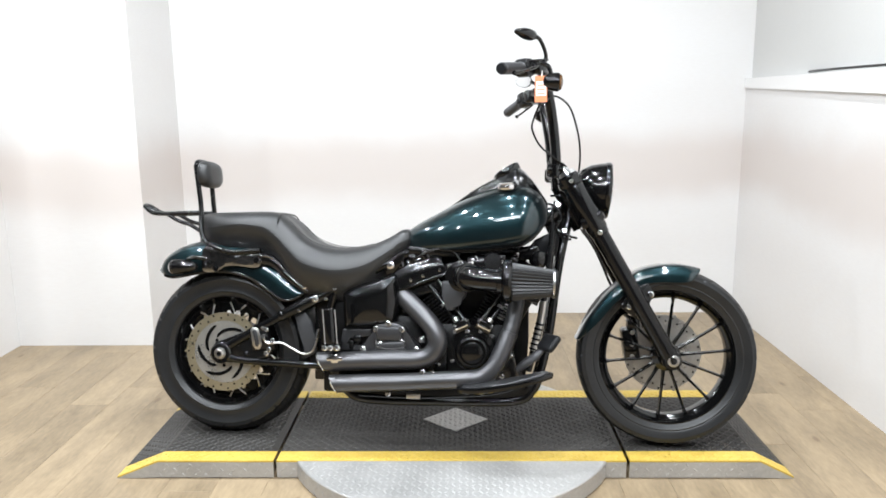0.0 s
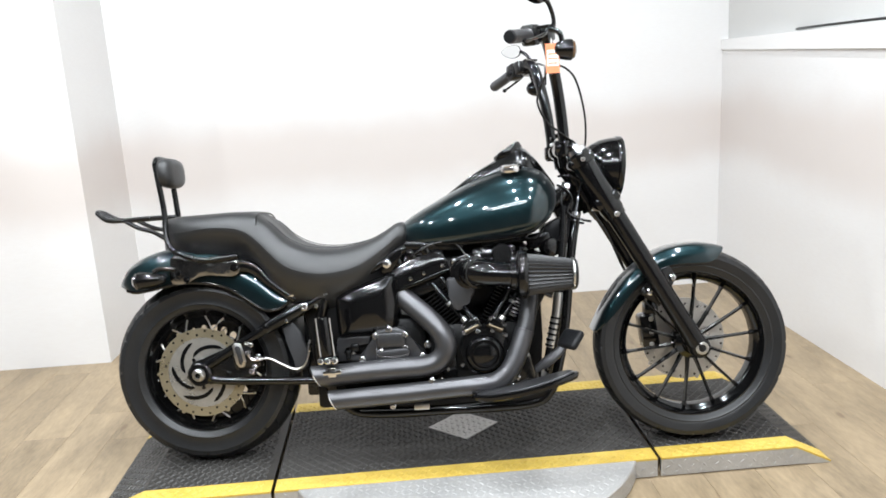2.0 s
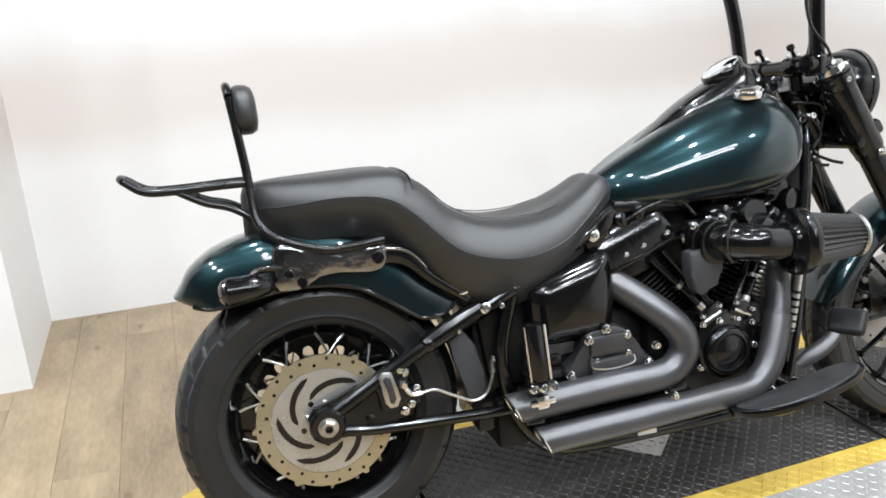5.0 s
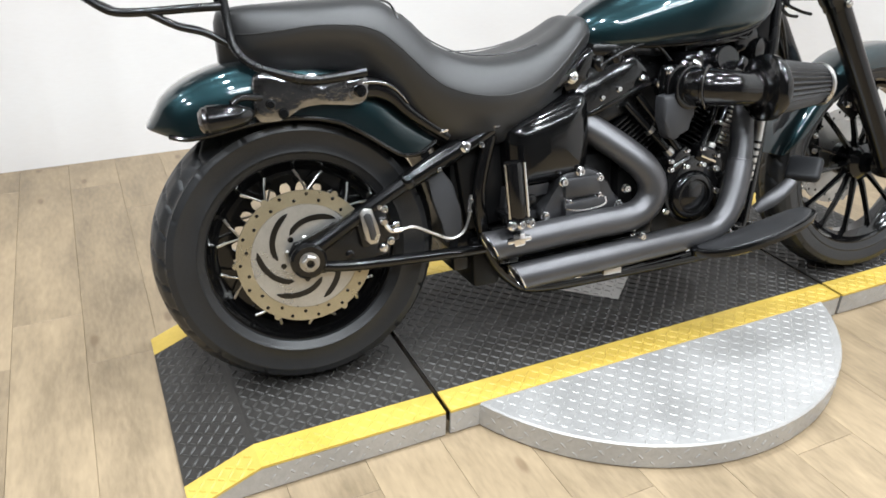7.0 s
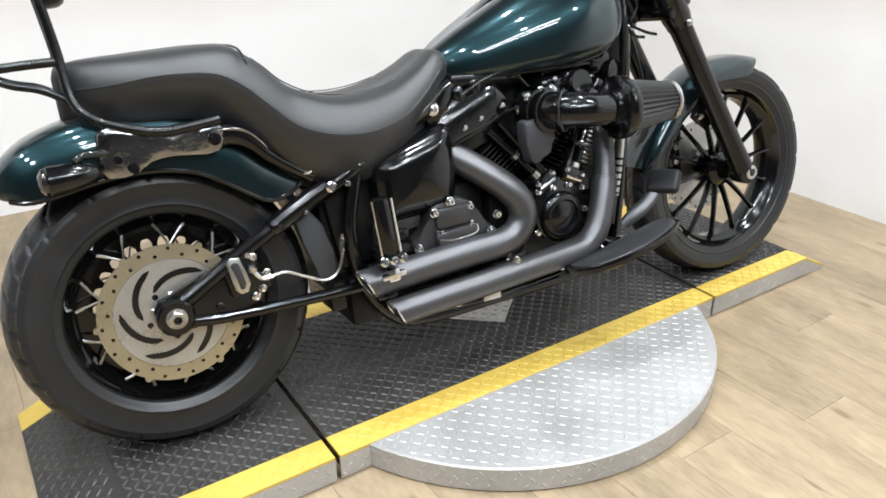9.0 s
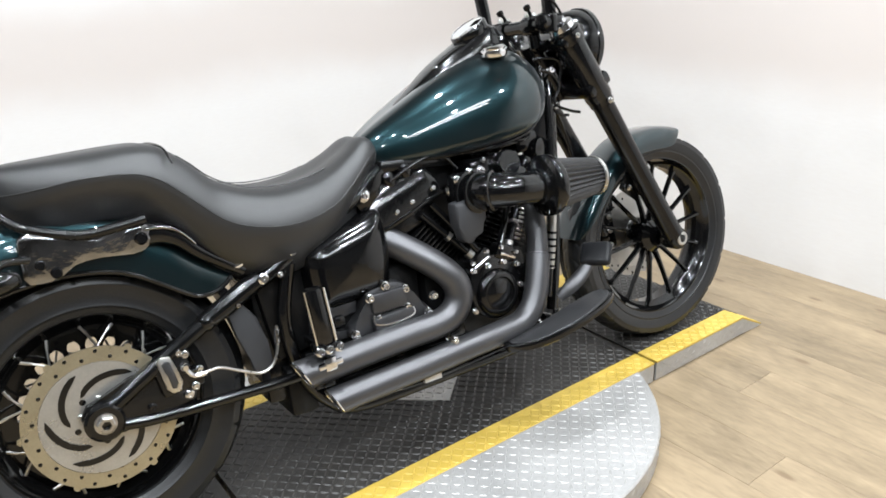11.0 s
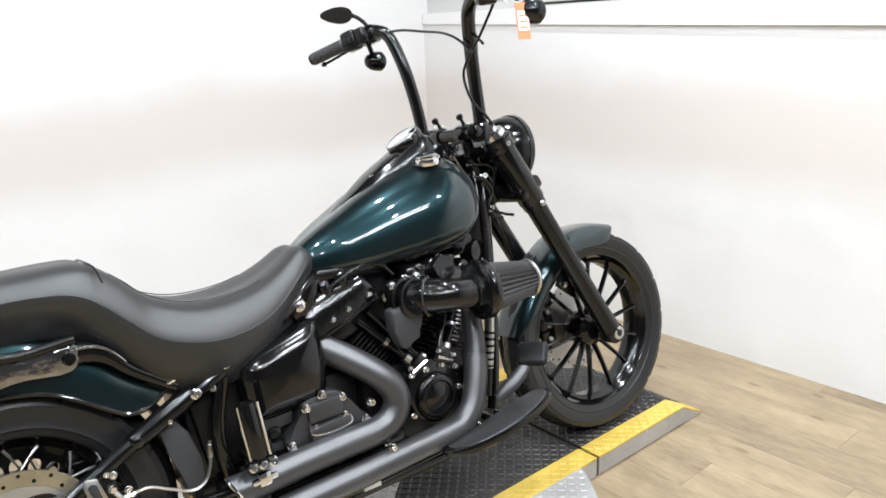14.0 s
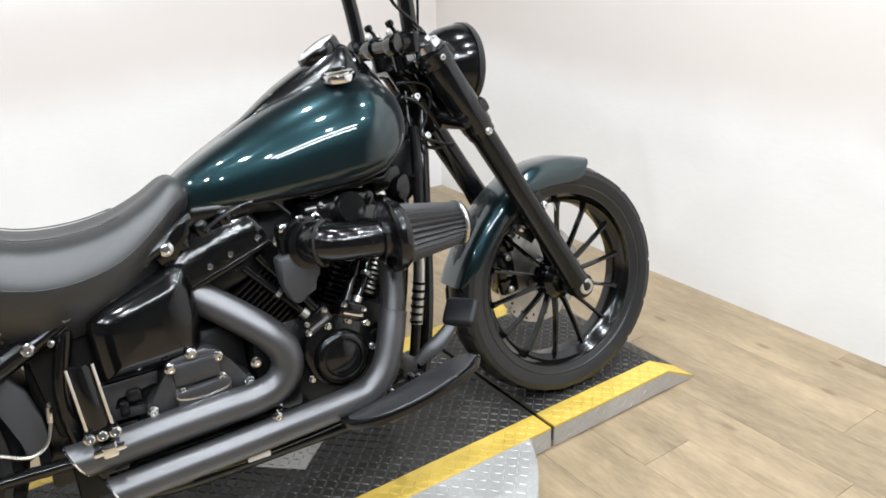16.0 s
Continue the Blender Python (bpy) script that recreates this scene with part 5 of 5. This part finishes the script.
for sgn in (-1, 1):
    bp("lifter_block", lambda bm: rbox(bm, (0.950 + sgn * 0.040, -0.146, 0.428), (0.062, 0.04, 0.040), -sgn * 28, 0.006), ENGINE_BLACK, engine, "gloss black lifter block")
    bp("lifter_trim", lambda bm: tube(bm, [(0.950 + sgn * 0.018, -0.168, 0.432), (0.950 + sgn * 0.062, -0.168, 0.412)], 0.004, 6), CHROME, engine)
    for d in (-0.022, 0.022):
        bp("lifter_bolt", lambda bm: bolt(bm, (0.950 + sgn * 0.045 + d, -0.167, 0.437 - sgn * d * 0.5), (0, -1, 0), 0.005, 0.007), CHROME, engine)
for c_, sz_, tn_ in (((0.832, -0.118, 0.30), (0.05, 0.05, 0.12), 0), ((1.072, -0.115, 0.30), (0.06, 0.05, 0.14), 12), ((0.80, -0.112, 0.225), (0.15, 0.05, 0.035), 0)):
    bp("case_web", lambda bm: rbox(bm, c_, sz_, tn_, 0.012), SATIN_BLACK, engine)
bp("engine_spine", lambda bm: plate(bm, [(0.655, 0.60), (0.70, 0.705), (0.95, 0.712), (1.08, 0.712), (1.125, 0.66), (1.130, 0.56), (1.08, 0.42), (0.80, 0.40), (0.70, 0.47)], -0.035, 0.10, 0.01), WRINKLE_BLACK, engine, "black engine backing and harness")
bp("front_cover", lambda bm: plate(bm, [(1.06, 0.20), (1.14, 0.215), (1.150, 0.36), (1.150, 0.50), (1.135, 0.56), (1.10, 0.55), (1.08, 0.40)], -0.060, 0.08, 0.01), WRINKLE_BLACK, engine)
for x, z in ((0.828, 0.285), (0.815, 0.318), (1.055, 0.245), (1.085, 0.32), (0.80, 0.25)):
    bp("case_bolt", lambda bm: bolt(bm, (x, -0.142, z), (0, -1, 0), 0.007, 0.008), CHROME, engine)

# cylinders
def rocker_shape(bm, m):
    """A cover with upright sides that rolls over to a low crown."""
    half = [(-0.116, 0.0), (-0.118, 0.018), (-0.116, 0.034), (-0.108, 0.052), (-0.094, 0.068), (-0.072, 0.080), (-0.036, 0.087), (0.0, 0.089)]
    prof = half + [(-y, z) for y, z in half[-2::-1]]
    loops = []
    for x, f in ((-0.104, 0.80), (-0.100, 0.90), (-0.088, 0.97), (-0.06, 1.0), (0.0, 1.03), (0.06, 1.0), (0.092, 0.97), (0.104, 0.90), (0.108, 0.80)):
        loops.append([m @ V(x, y * (0.9 + 0.1 * f), z * f * 1.32) for y, z in prof])
    rings(bm, loops)


for sgn, base, lab in ((-1, V(0.880, 0.0, 0.375), "rear"), (1, V(0.985, 0.0, 0.375), "front")):
    tilt = radians(33 if sgn < 0 else 29)
    ax = V(sgn * math.sin(tilt), 0, math.cos(tilt))
    m = Matrix.Translation(base) @ pose(0, 0, 0, 0, math.degrees(sgn * tilt), 0)
    cyl = bp("cylinder", lambda bm: lathe(bm, [(0.052, 0.0), (0.052, 0.19)], base, ax, 28), SATIN_BLACK, engine, "black finned cylinder")
    for k in range(13):
        bp("fin", lambda bm: box(bm, (-0.070, -0.104, 0.026 + 0.0125 * k), (0.070, 0.104, 0.0300 + 0.0125 * k), 0.0, m), SATIN_BLACK, cyl, smooth=0)
    mh = Matrix.Translation((0.748, 0, 0.573)) @ pose(0, 0, 0, 0, -20, 0) if sgn < 0 else m @ pose(0, 0, 0.205)
    head = bp("rocker_box", lambda bm: rocker_shape(bm, mh), ENGINE_BLACK, engine, "gloss black rocker box", 50)
    bp("rocker_lip", lambda bm: box(bm, (-0.106, -0.120, -0.004), (0.110, 0.120, 0.007), 0.003, mh), ENGINE_BLACK, head)
    bp("cylinder_head", lambda bm: box(bm, (-0.070, -0.098, -0.050), (0.075, 0.098, 0.0), 0.012, mh, 3), SATIN_BLACK, engine, "black cylinder head")
    for d in (-0.045, 0.005, 0.055):
        bp("rocker_boss", lambda bm: box(bm, (d - 0.018, -0.104, 0.066), (d + 0.018, -0.050, 0.116), 0.014, mh, 3), ENGINE_BLACK, head)
    for d in (-0.086, -0.024, 0.024, 0.090):
        bp("rocker_bolt", lambda bm: bolt(bm, mh @ V(d, -0.117, 0.024), (0, -1, 0.15), 0.006, 0.007), CHROME, head)
    for d in (-0.05, 0.05):
        bp("rocker_bolt", lambda bm: bolt(bm, mh @ V(d, -0.094, 0.098), (sgn * 0.3, -0.5, 0.8), 0.007, 0.007), CHROME, head)
    for i in (0, 1):
        lo_ = V(0.950 + sgn * (0.030 + 0.028 * i), -0.150, 0.442)
        hi_ = m @ V(sgn * (-0.028) + sgn * 0.036 * i + (0.034 if sgn < 0 else 0.0), -0.108, 0.215)
        rod = bp("pushrod_tube", lambda bm: tube(bm, [(*lo_, 0.0095), (*(lo_ + (hi_ - lo_) * 0.97), 0.0095)], 0.0095, 14), GLOSS_BLACK, engine, "gloss black pushrod tube")
        for f0, f1 in ((-0.01, 0.08), (0.42, 0.48)):
            bp("tube_collar", lambda bm: tube(bm, [lo_ + (hi_ - lo_) * f0, lo_ + (hi_ - lo_) * f1], 0.0122, 12), STEEL if i else GLOSS_BLACK, rod)
for k in range(9):
    bp("spring_coil", lambda bm, k=k: lathe(bm, [(0.0125, -0.0025), (0.0145, 0), (0.0125, 0.0025), (0.009, 0)], (1.048 + 0.0050 * k, -0.128, 0.452 + 0.0100 * k), (0.45, 0, 0.9), 14, caps=False), STEEL, engine)
bp("rocker_breather", lambda bm: tube(bm, [(0.866, -0.112, 0.612), (0.866, -0.140, 0.614)], 0.014, 14), CHROME, engine)
bp("head_bolt", lambda bm: bolt(bm, (0.866, -0.139, 0.613), (0, -1, 0), 0.014, 0.008), CHROME, engine)
bp("front_fin_block", lambda bm: rbox(bm, (1.10, -0.02, 0.50), (0.10, 0.15, 0.13), -29, 0.01), WRINKLE_BLACK, engine)

# intake elbow and cone filter
intake = bp("intake_elbow", lambda bm: tube(bm, [(0.905, -0.110, 0.598, 0.046), (0.915, -0.165, 0.602, 0.046), (0.935, -0.212, 0.604, 0.045), (0.975, -0.240, 0.601, 0.041), (1.03, -0.247, 0.596, 0.039), (1.085, -0.248, 0.594, 0.040)], 0.04, 24), ENGINE_BLACK, None, "gloss black intake elbow")
bp("elbow_flange", lambda bm: (rbox(bm, (0.905, -0.150, 0.604), (0.105, 0.03, 0.10), 0, 0.012), lathe(bm, [(0.048, -0.006), (0.052, -0.003), (0.052, 0.003), (0.048, 0.006)], (0.936, -0.212, 0.604), (0.6, -0.8, 0), 24)), GLOSS_BLACK, intake)
for x, z in ((0.868, 0.640), (0.940, 0.650), (0.868, 0.566), (0.905, 0.652)):
    bp("flange_bolt", lambda bm: bolt(bm, (x, -0.166, z), (0, -1, 0), 0.0085, 0.009), CHROME, intake)
bp("filter_clamp", lambda bm: lathe(bm, [(0.041, -0.024), (0.046, -0.022), (0.046, -0.008), (0.058, -0.004), (0.074, 0.000), (0.077, 0.004), (0.077, 0.020), (0.072, 0.027), (0.05, 0.029)], (1.062, -0.248, 0.594), (1, 0, -0.02), 36), GLOSS_BLACK, intake)


def pleats(bm):
    n = 60
    loops = []
    for h, r in ((0.0, 0.064), (0.004, 0.0655), (0.138, 0.0475), (0.142, 0.046)):
        loops.append([V(1.090 + h, -0.248 + (r - (0.0055 if k % 2 else 0)) * math.cos(2 * PI * k / n), 0.5935 - 0.02 * h + (r - (0.0055 if k % 2 else 0)) * math.sin(2 * PI * k / n)) for k in range(n)])
    rings(bm, loops)


bp("cone_filter", pleats, FILTER, intake, "black pleated cone air filter", 10)
bp("filter_cap", lambda bm: lathe(bm, [(0.046, -0.002), (0.049, 0.003), (0.048, 0.012), (0.042, 0.017), (0.001, 0.018)], (1.229, -0.248, 0.590), (1, 0, -0.02), 36), GREY_PANEL, intake, "charcoal filter end cap")
bp("filter_rim", lambda bm: lathe(bm, [(0.047, -0.001), (0.0505, 0.001), (0.0512, 0.004), (0.0505, 0.007), (0.047, 0.008)], (1.229, -0.248, 0.590), (1, 0, -0.02), 36, caps=False), STEEL, intake, "thin bright filter rim")
for r, off in ((0.058, 0.0), (0.051, 0.020)):
    bp("elbow_ring", lambda bm: lathe(bm, [(r - 0.006, -0.005), (r, -0.003), (r, 0.003), (r - 0.006, 0.005)], (0.908 + off * 0.25, -0.168 - off, 0.602), (0.15, -1, 0), 32), GLOSS_BLACK, intake)
bp("carburettor", lambda bm: (rbox(bm, (0.985, -0.10, 0.64), (0.13, 0.10, 0.075), 0, 0.02), rbox(bm, (1.03, -0.12, 0.668), (0.07, 0.06, 0.03), 0, 0.008), lathe(bm, [(0.03, -0.02), (0.034, -0.015), (0.034, 0.015), (0.03, 0.02)], (1.02, -0.16, 0.655), (0, -1, 0.2), 20)), GLOSS_BLACK, intake)
for x, z in ((0.96, 0.672), (1.0, 0.676), (1.03, 0.682), (0.945, 0.655), (1.05, 0.660)):
    bp("carburettor_bolt", lambda bm: bolt(bm, (x, -0.150, z), (0, -0.8, 0.6), 0.0055, 0.006), CHROME, intake)
bp("horn_cover", lambda bm: plate(bm, [(0.836, 0.588), (0.842, 0.530), (0.852, 0.492), (0.868, 0.480), (0.886, 0.486), (0.900, 0.512), (0.926, 0.532), (0.928, 0.570), (0.905, 0.592)], -0.192, -0.150, 0.010), SIDE_GREY, intake, "smooth dark grey engine cover")

# exhaust
UP = [(0.398, -0.176, 0.2865), (0.47, -0.176, 0.289), (0.575, -0.176, 0.296), (0.677, -0.177, 0.301), (0.748, -0.178, 0.304), (0.795, -0.178, 0.318), (0.822, -0.178, 0.350), (0.823, -0.176, 0.387), (0.804, -0.167, 0.422), (0.768, -0.146, 0.458), (0.724, -0.118, 0.494), (0.68, -0.09, 0.526)]
LOW = [(0.452, -0.204, 0.2125), (0.56, -0.204, 0.219), (0.678, -0.205, 0.225), (0.82, -0.206, 0.235), (0.935, -0.206, 0.243), (0.985, -0.206, 0.252), (1.020, -0.205, 0.278), (1.043, -0.200, 0.312), (1.062, -0.191, 0.356), (1.080, -0.179, 0.405)]
LOW_TOP = [(1.074, -0.183, 0.388), (1.088, -0.170, 0.43), (1.098, -0.155, 0.475), (1.105, -0.135, 0.520), (1.106, -0.10, 0.56)]


def pipe_shape(bm, pts, r):
    rows = tube(bm, pts, r, 28, 6, caps=False)
    x0 = pts[0][0]
    zc = pts[0][2]
    # slash-cut mouth, longer on top
    for i, row in enumerate(rows[:5]):
        for v in row:
            v.co.x -= (v.co.z - zc) * 0.50 * (1 - i / 5)
    inner = [bm.verts.new(v.co + (V(v.co.x, pts[0][1], zc) - v.co) * 0.10 + V(0, 0, 0)) for v in rows[0]]
    deep = [bm.verts.new(v.co + V(0.12, 0, 0.002)) for v in inner]
    n = len(inner)
    for i in range(n):
        j = (i + 1) % n
        bm.faces.new((rows[0][j], rows[0][i], inner[i], inner[j]))
        bm.faces.new((inner[j], inner[i], deep[i], deep[j]))
    bm.faces.new(deep)
    bm.faces.new(rows[-1])


def mouth(bm, pts, r):
    zc = pts[0][2]
    ring = [(pts[0][0] - r * math.sin(a) * 0.50, pts[0][1] + r * 0.965 * math.cos(a), zc + r * 0.965 * math.sin(a)) for a in (2 * PI * k / 28 for k in range(28))]
    loops = []
    for i in range(28):
        c = V(*ring[i])
        o = (c - V(c.x, pts[0][1], zc)).normalized()
        loops.append([c + o * 0.0022 * math.cos(b) + V(1, 0, 0) * 0.0022 * math.sin(b) for b in (2 * PI * k / 6 for k in range(6))])
    rings(bm, loops, closed=True)


for pts, r, lab in ((UP, 0.0345, "upper"), (LOW, 0.0315, "lower")):
    ex = bp("exhaust_pipe", lambda bm: pipe_shape(bm, pts, r), PIPE, None, "matte graphite slash-cut exhaust pipe", 50)
    bp("pipe_mouth", lambda bm: mouth(bm, pts, r), CHROME, ex, "bright slash-cut rim")
    if lab == "lower":
        bp("header", lambda bm: tube(bm, LOW_TOP, 0.0285, 24), GREY_CAST, ex, "dark inner header pipe")
        bp("shield_end", lambda bm: lathe(bm, [(0.0305, -0.002), (0.0325, 0), (0.0325, 0.003), (0.0295, 0.004)], LOW[-1], V(0.34, 0.22, 0.9), 28), PIPE, ex)
    else:
        bp("badge", lambda bm: rbox(bm, (0.456, -0.206, 0.3035), (0.060, 0.013, 0.014), 3, 0.004, None), CHROME, ex, "small bright winged badge")
        bp("badge_crest", lambda bm: rbox(bm, (0.456, -0.2065, 0.304), (0.030, 0.014, 0.032), 3, 0.006), CHROME, ex)
bp("exhaust_bracket", lambda bm: (rbox(bm, (0.62, -0.13, 0.215), (0.32, 0.02, 0.04), 1, 0.004), rbox(bm, (0.46, -0.125, 0.255), (0.05, 0.04, 0.06), 0, 0.006)), SATIN_BLACK)
for x, z in ((0.64, 0.17), (0.775, 0.265), (1.035, 0.235)):
    bp("bracket_bolt", lambda bm: bolt(bm, (x, -0.215 if z > 0.2 else -0.150, z), (0, -1, 0), 0.008, 0.009), CHROME)
bp("bracket_plate", lambda bm: rbox(bm, (0.735, -0.150, 0.166), (0.050, 0.012, 0.020), 0, 0.002), STEEL, None, "bright steel bracket")
bp("lower_cover", lambda bm: (plate(bm, [(0.47, 0.200), (0.52, 0.150), (0.58, 0.128), (1.08, 0.126), (1.15, 0.165), (1.18, 0.215), (1.05, 0.20), (0.70, 0.185)], -0.105, 0.105, 0.01)), WRINKLE_BLACK)
bp("lower_rod", lambda bm: tube(bm, [(0.53, -0.135, 0.160), (0.75, -0.140, 0.158), (1.0, -0.140, 0.176), (1.10, -0.140, 0.20)], 0.005, 8), GLOSS_BLACK)


# floorboard and brake pedal
def board_shape(bm, top):
    out = [(0.905, -0.228), (0.93, -0.224), (1.06, -0.226), (1.16, -0.234), (1.215, -0.248), (1.234, -0.272), (1.222, -0.298), (1.17, -0.318), (1.08, -0.324), (0.98, -0.308), (0.925, -0.280), (0.900, -0.25)]
    out = [tuple(p) for p in spline(out + [out[0]], 3)[:-1]]
    cx, cy = 1.07, -0.27
    lift = lambda x: 0.218 + 0.064 * ((x - 0.90) / 0.33) ** 1.3 if x > 0.9 else 0.218
    if top:
        loops = [[(cx + (x - cx) * f, cy + (y - cy) * f, lift(x) + h) for x, y in out] for f, h in ((0.90, 0.002), (0.90, 0.007), (0.87, 0.009))]
    else:
        loops = [[(cx + (x - cx) * f, cy + (y - cy) * f, lift(x) + h) for x, y in out] for f, h in ((0.90, -0.016), (0.98, -0.013), (1.0, -0.006), (1.0, 0.002), (0.98, 0.005), (0.92, 0.005))]
    rings(bm, loops)


board = bp("floorboard", lambda bm: board_shape(bm, False), GLOSS_BLACK, None, "black crescent floorboard")
bp("board_pad", lambda bm: board_shape(bm, True), GREY_CAST, board, "grey-black rubber pad")
bp("board_bracket", lambda bm: tube(bm, [(1.14, -0.09, 0.20), (1.12, -0.18, 0.215), (1.09, -0.24, 0.232)], 0.012, 10), SATIN_BLACK, board)
bp("board_bracket", lambda bm: tube(bm, [(0.98, -0.10, 0.18), (0.985, -0.18, 0.190), (0.99, -0.25, 0.212)], 0.010, 10), SATIN_BLACK, board)
pedal = bp("brake_pedal", lambda bm: tube(bm, [(1.110, -0.212, 0.285, 0.013), (1.140, -0.226, 0.310, 0.019), (1.172, -0.236, 0.336, 0.018), (1.205, -0.240, 0.372, 0.013)], 0.01, 14, flat=0.42), PIPE, None, "polished grey brake pedal arm")
bp("pedal_pad", lambda bm: box(bm, (-0.042, -0.034, -0.013), (0.042, 0.034, 0.013), 0.0125, Matrix.Translation((1.218, -0.246, 0.384)) @ V(-0.62, -0.40, 0.64).to_track_quat("Z", "Y").to_matrix().to_4x4(), 3), GREY_PANEL, pedal, "charcoal rubber pedal pad")
bp("pedal_link", lambda bm: (tube(bm, [(1.115, -0.190, 0.232), (1.06, -0.165, 0.205), (0.95, -0.150, 0.185)], 0.006, 8), lathe(bm, [(0.012, -0.01), (0.014, 0), (0.012, 0.01)], (1.118, -0.196, 0.236), (0, -1, 0), 14)), CHROME, pedal)

# clutter at the steering head and front of the engine
bp("hose", lambda bm: tube(bm, [(1.236, -0.085, 0.80), (1.224, -0.095, 0.66), (1.203, -0.100, 0.516), (1.192, -0.102, 0.44), (1.167, -0.106, 0.33), (1.150, -0.11, 0.26)], 0.0125, 14), SATIN_BLACK)
sleeve = bp("hose_sleeve", lambda bm: tube(bm, [(1.203, -0.1005, 0.516), (1.192, -0.1025, 0.44), (1.168, -0.1065, 0.335)], 0.0148, 14), STEEL, None, "bright steel hose sleeve")
for k in range(6):
    bp("sleeve_band", lambda bm, k=k: lathe(bm, [(0.0140, -0.004), (0.0158, -0.003), (0.0158, 0.003), (0.0140, 0.004)], (1.1900 - 0.0044 * k, -0.1028 - 0.0007 * k, 0.432 - 0.018 * k), (0.22, 0, 1), 14), GLOSS_BLACK, sleeve)
bp("front_shroud", lambda bm: plate(bm, [(1.165, 0.735), (1.225, 0.765), (1.262, 0.770), (1.252, 0.690), (1.235, 0.668), (1.19, 0.675), (1.15, 0.70)], -0.060, 0.0, 0.008), GREY_PANEL, None, "charcoal shroud under the tank")
bp("ignition_coil", lambda bm: (rbox(bm, (1.15, -0.05, 0.69), (0.08, 0.08, 0.05), 10, 0.012), lathe(bm, [(0.032, -0.02), (0.036, 0), (0.030, 0.022), (0.012, 0.028)], (1.185, -0.075, 0.665), (0.3, -0.9, 0), 24)), GLOSS_BLACK)
bp("top_motor_mount", lambda bm: (rbox(bm, (1.035, -0.05, 0.695), (0.16, 0.10, 0.024), 6, 0.006), rbox(bm, (0.80, -0.04, 0.690), (0.20, 0.12, 0.03), -4, 0.01)), SATIN_BLACK)
WIRES = [[(1.215, -0.09, 0.87), (1.245, -0.10, 0.855), (1.262, -0.105, 0.82), (1.245, -0.10, 0.78), (1.285, -0.11, 0.755), (1.32, -0.115, 0.745)],
         [(1.240, -0.06, 0.88), (1.232, -0.08, 0.80), (1.262, -0.09, 0.75), (1.30, -0.09, 0.74)],
         [(1.225, -0.05, 0.90), (1.27, -0.085, 0.895), (1.295, -0.08, 0.87), (1.285, -0.08, 0.83)],
         [(1.17, -0.08, 0.73), (1.13, -0.11, 0.70), (1.06, -0.115, 0.705), (0.98, -0.11, 0.70), (0.92, -0.10, 0.695)],
         [(0.72, -0.10, 0.66), (0.79, -0.115, 0.695), (0.86, -0.11, 0.70), (0.90, -0.12, 0.66)]]
for w in WIRES:
    bp("wire", lambda bm: tube(bm, w, 0.0042, 8), SATIN_BLACK)
for x, y, z in ((1.276, -0.070, 0.772), (1.250, -0.09, 0.866)):
    bp("neck_bolt", lambda bm: bolt(bm, (x, y, z), (0, -1, 0.2), 0.009, 0.009), CHROME)
bp("neck_gusset", lambda bm: plate(bm, [(1.20, 0.80), (1.25, 0.85), (1.29, 0.86), (1.30, 0.80), (1.28, 0.74), (1.24, 0.72)], -0.03, 0.03, 0.006), GLOSS_BLACK)

# front caliper, on the far side of the wheel
fcal = bp("front_caliper", lambda bm: (rbox(bm, (1.535, 0.075, 0.345), (0.06, 0.07, 0.125), 8, 0.012), rbox(bm, (1.545, 0.07, 0.425), (0.05, 0.05, 0.05), 0, 0.01)), GLOSS_BLACK, None, "black front brake caliper")
for z in (0.30, 0.345, 0.39):
    bp("caliper_bolt", lambda bm: bolt(bm, (1.540, 0.038, z), (0, -1, 0), 0.007, 0.006), STEEL, fcal)
bp("front_hose", lambda bm: tube(bm, [(1.54, 0.085, 0.43), (1.50, 0.09, 0.50), (1.46, 0.085, 0.57), (1.40, 0.06, 0.70), (1.33, 0.03, 0.80)], 0.005, 8), SATIN_BLACK, fcal)


# ---- floor planks ----
PW, PL = 0.178, 1.22
bm = bmesh.new()
box(bm, (0.0003, 0.0003, -0.004), (PW - 0.0003, PL - 0.0003, 0.0), 0.0007, seg=1)
plank_mesh = mesh_from("plank", bm, WOOD, 0)
cols, rows_ = int((RIGHT + 0.1 - A0) / PW) + 1, int((BACK + 0.1 - B0) / PL) + 2
for i in range(cols):
    shift = random.random() * PL
    for j in range(rows_):
        a, b = A0 + i * PW, B0 - PL + shift + j * PL
        if b + PL < B0 or b > BACK + 0.1 or a > RIGHT + 0.1:
            continue
        ob = new("plank", plank_mesh)
        ob.parent = floor
        ob.matrix_local = pose(a, b, FLOOR)
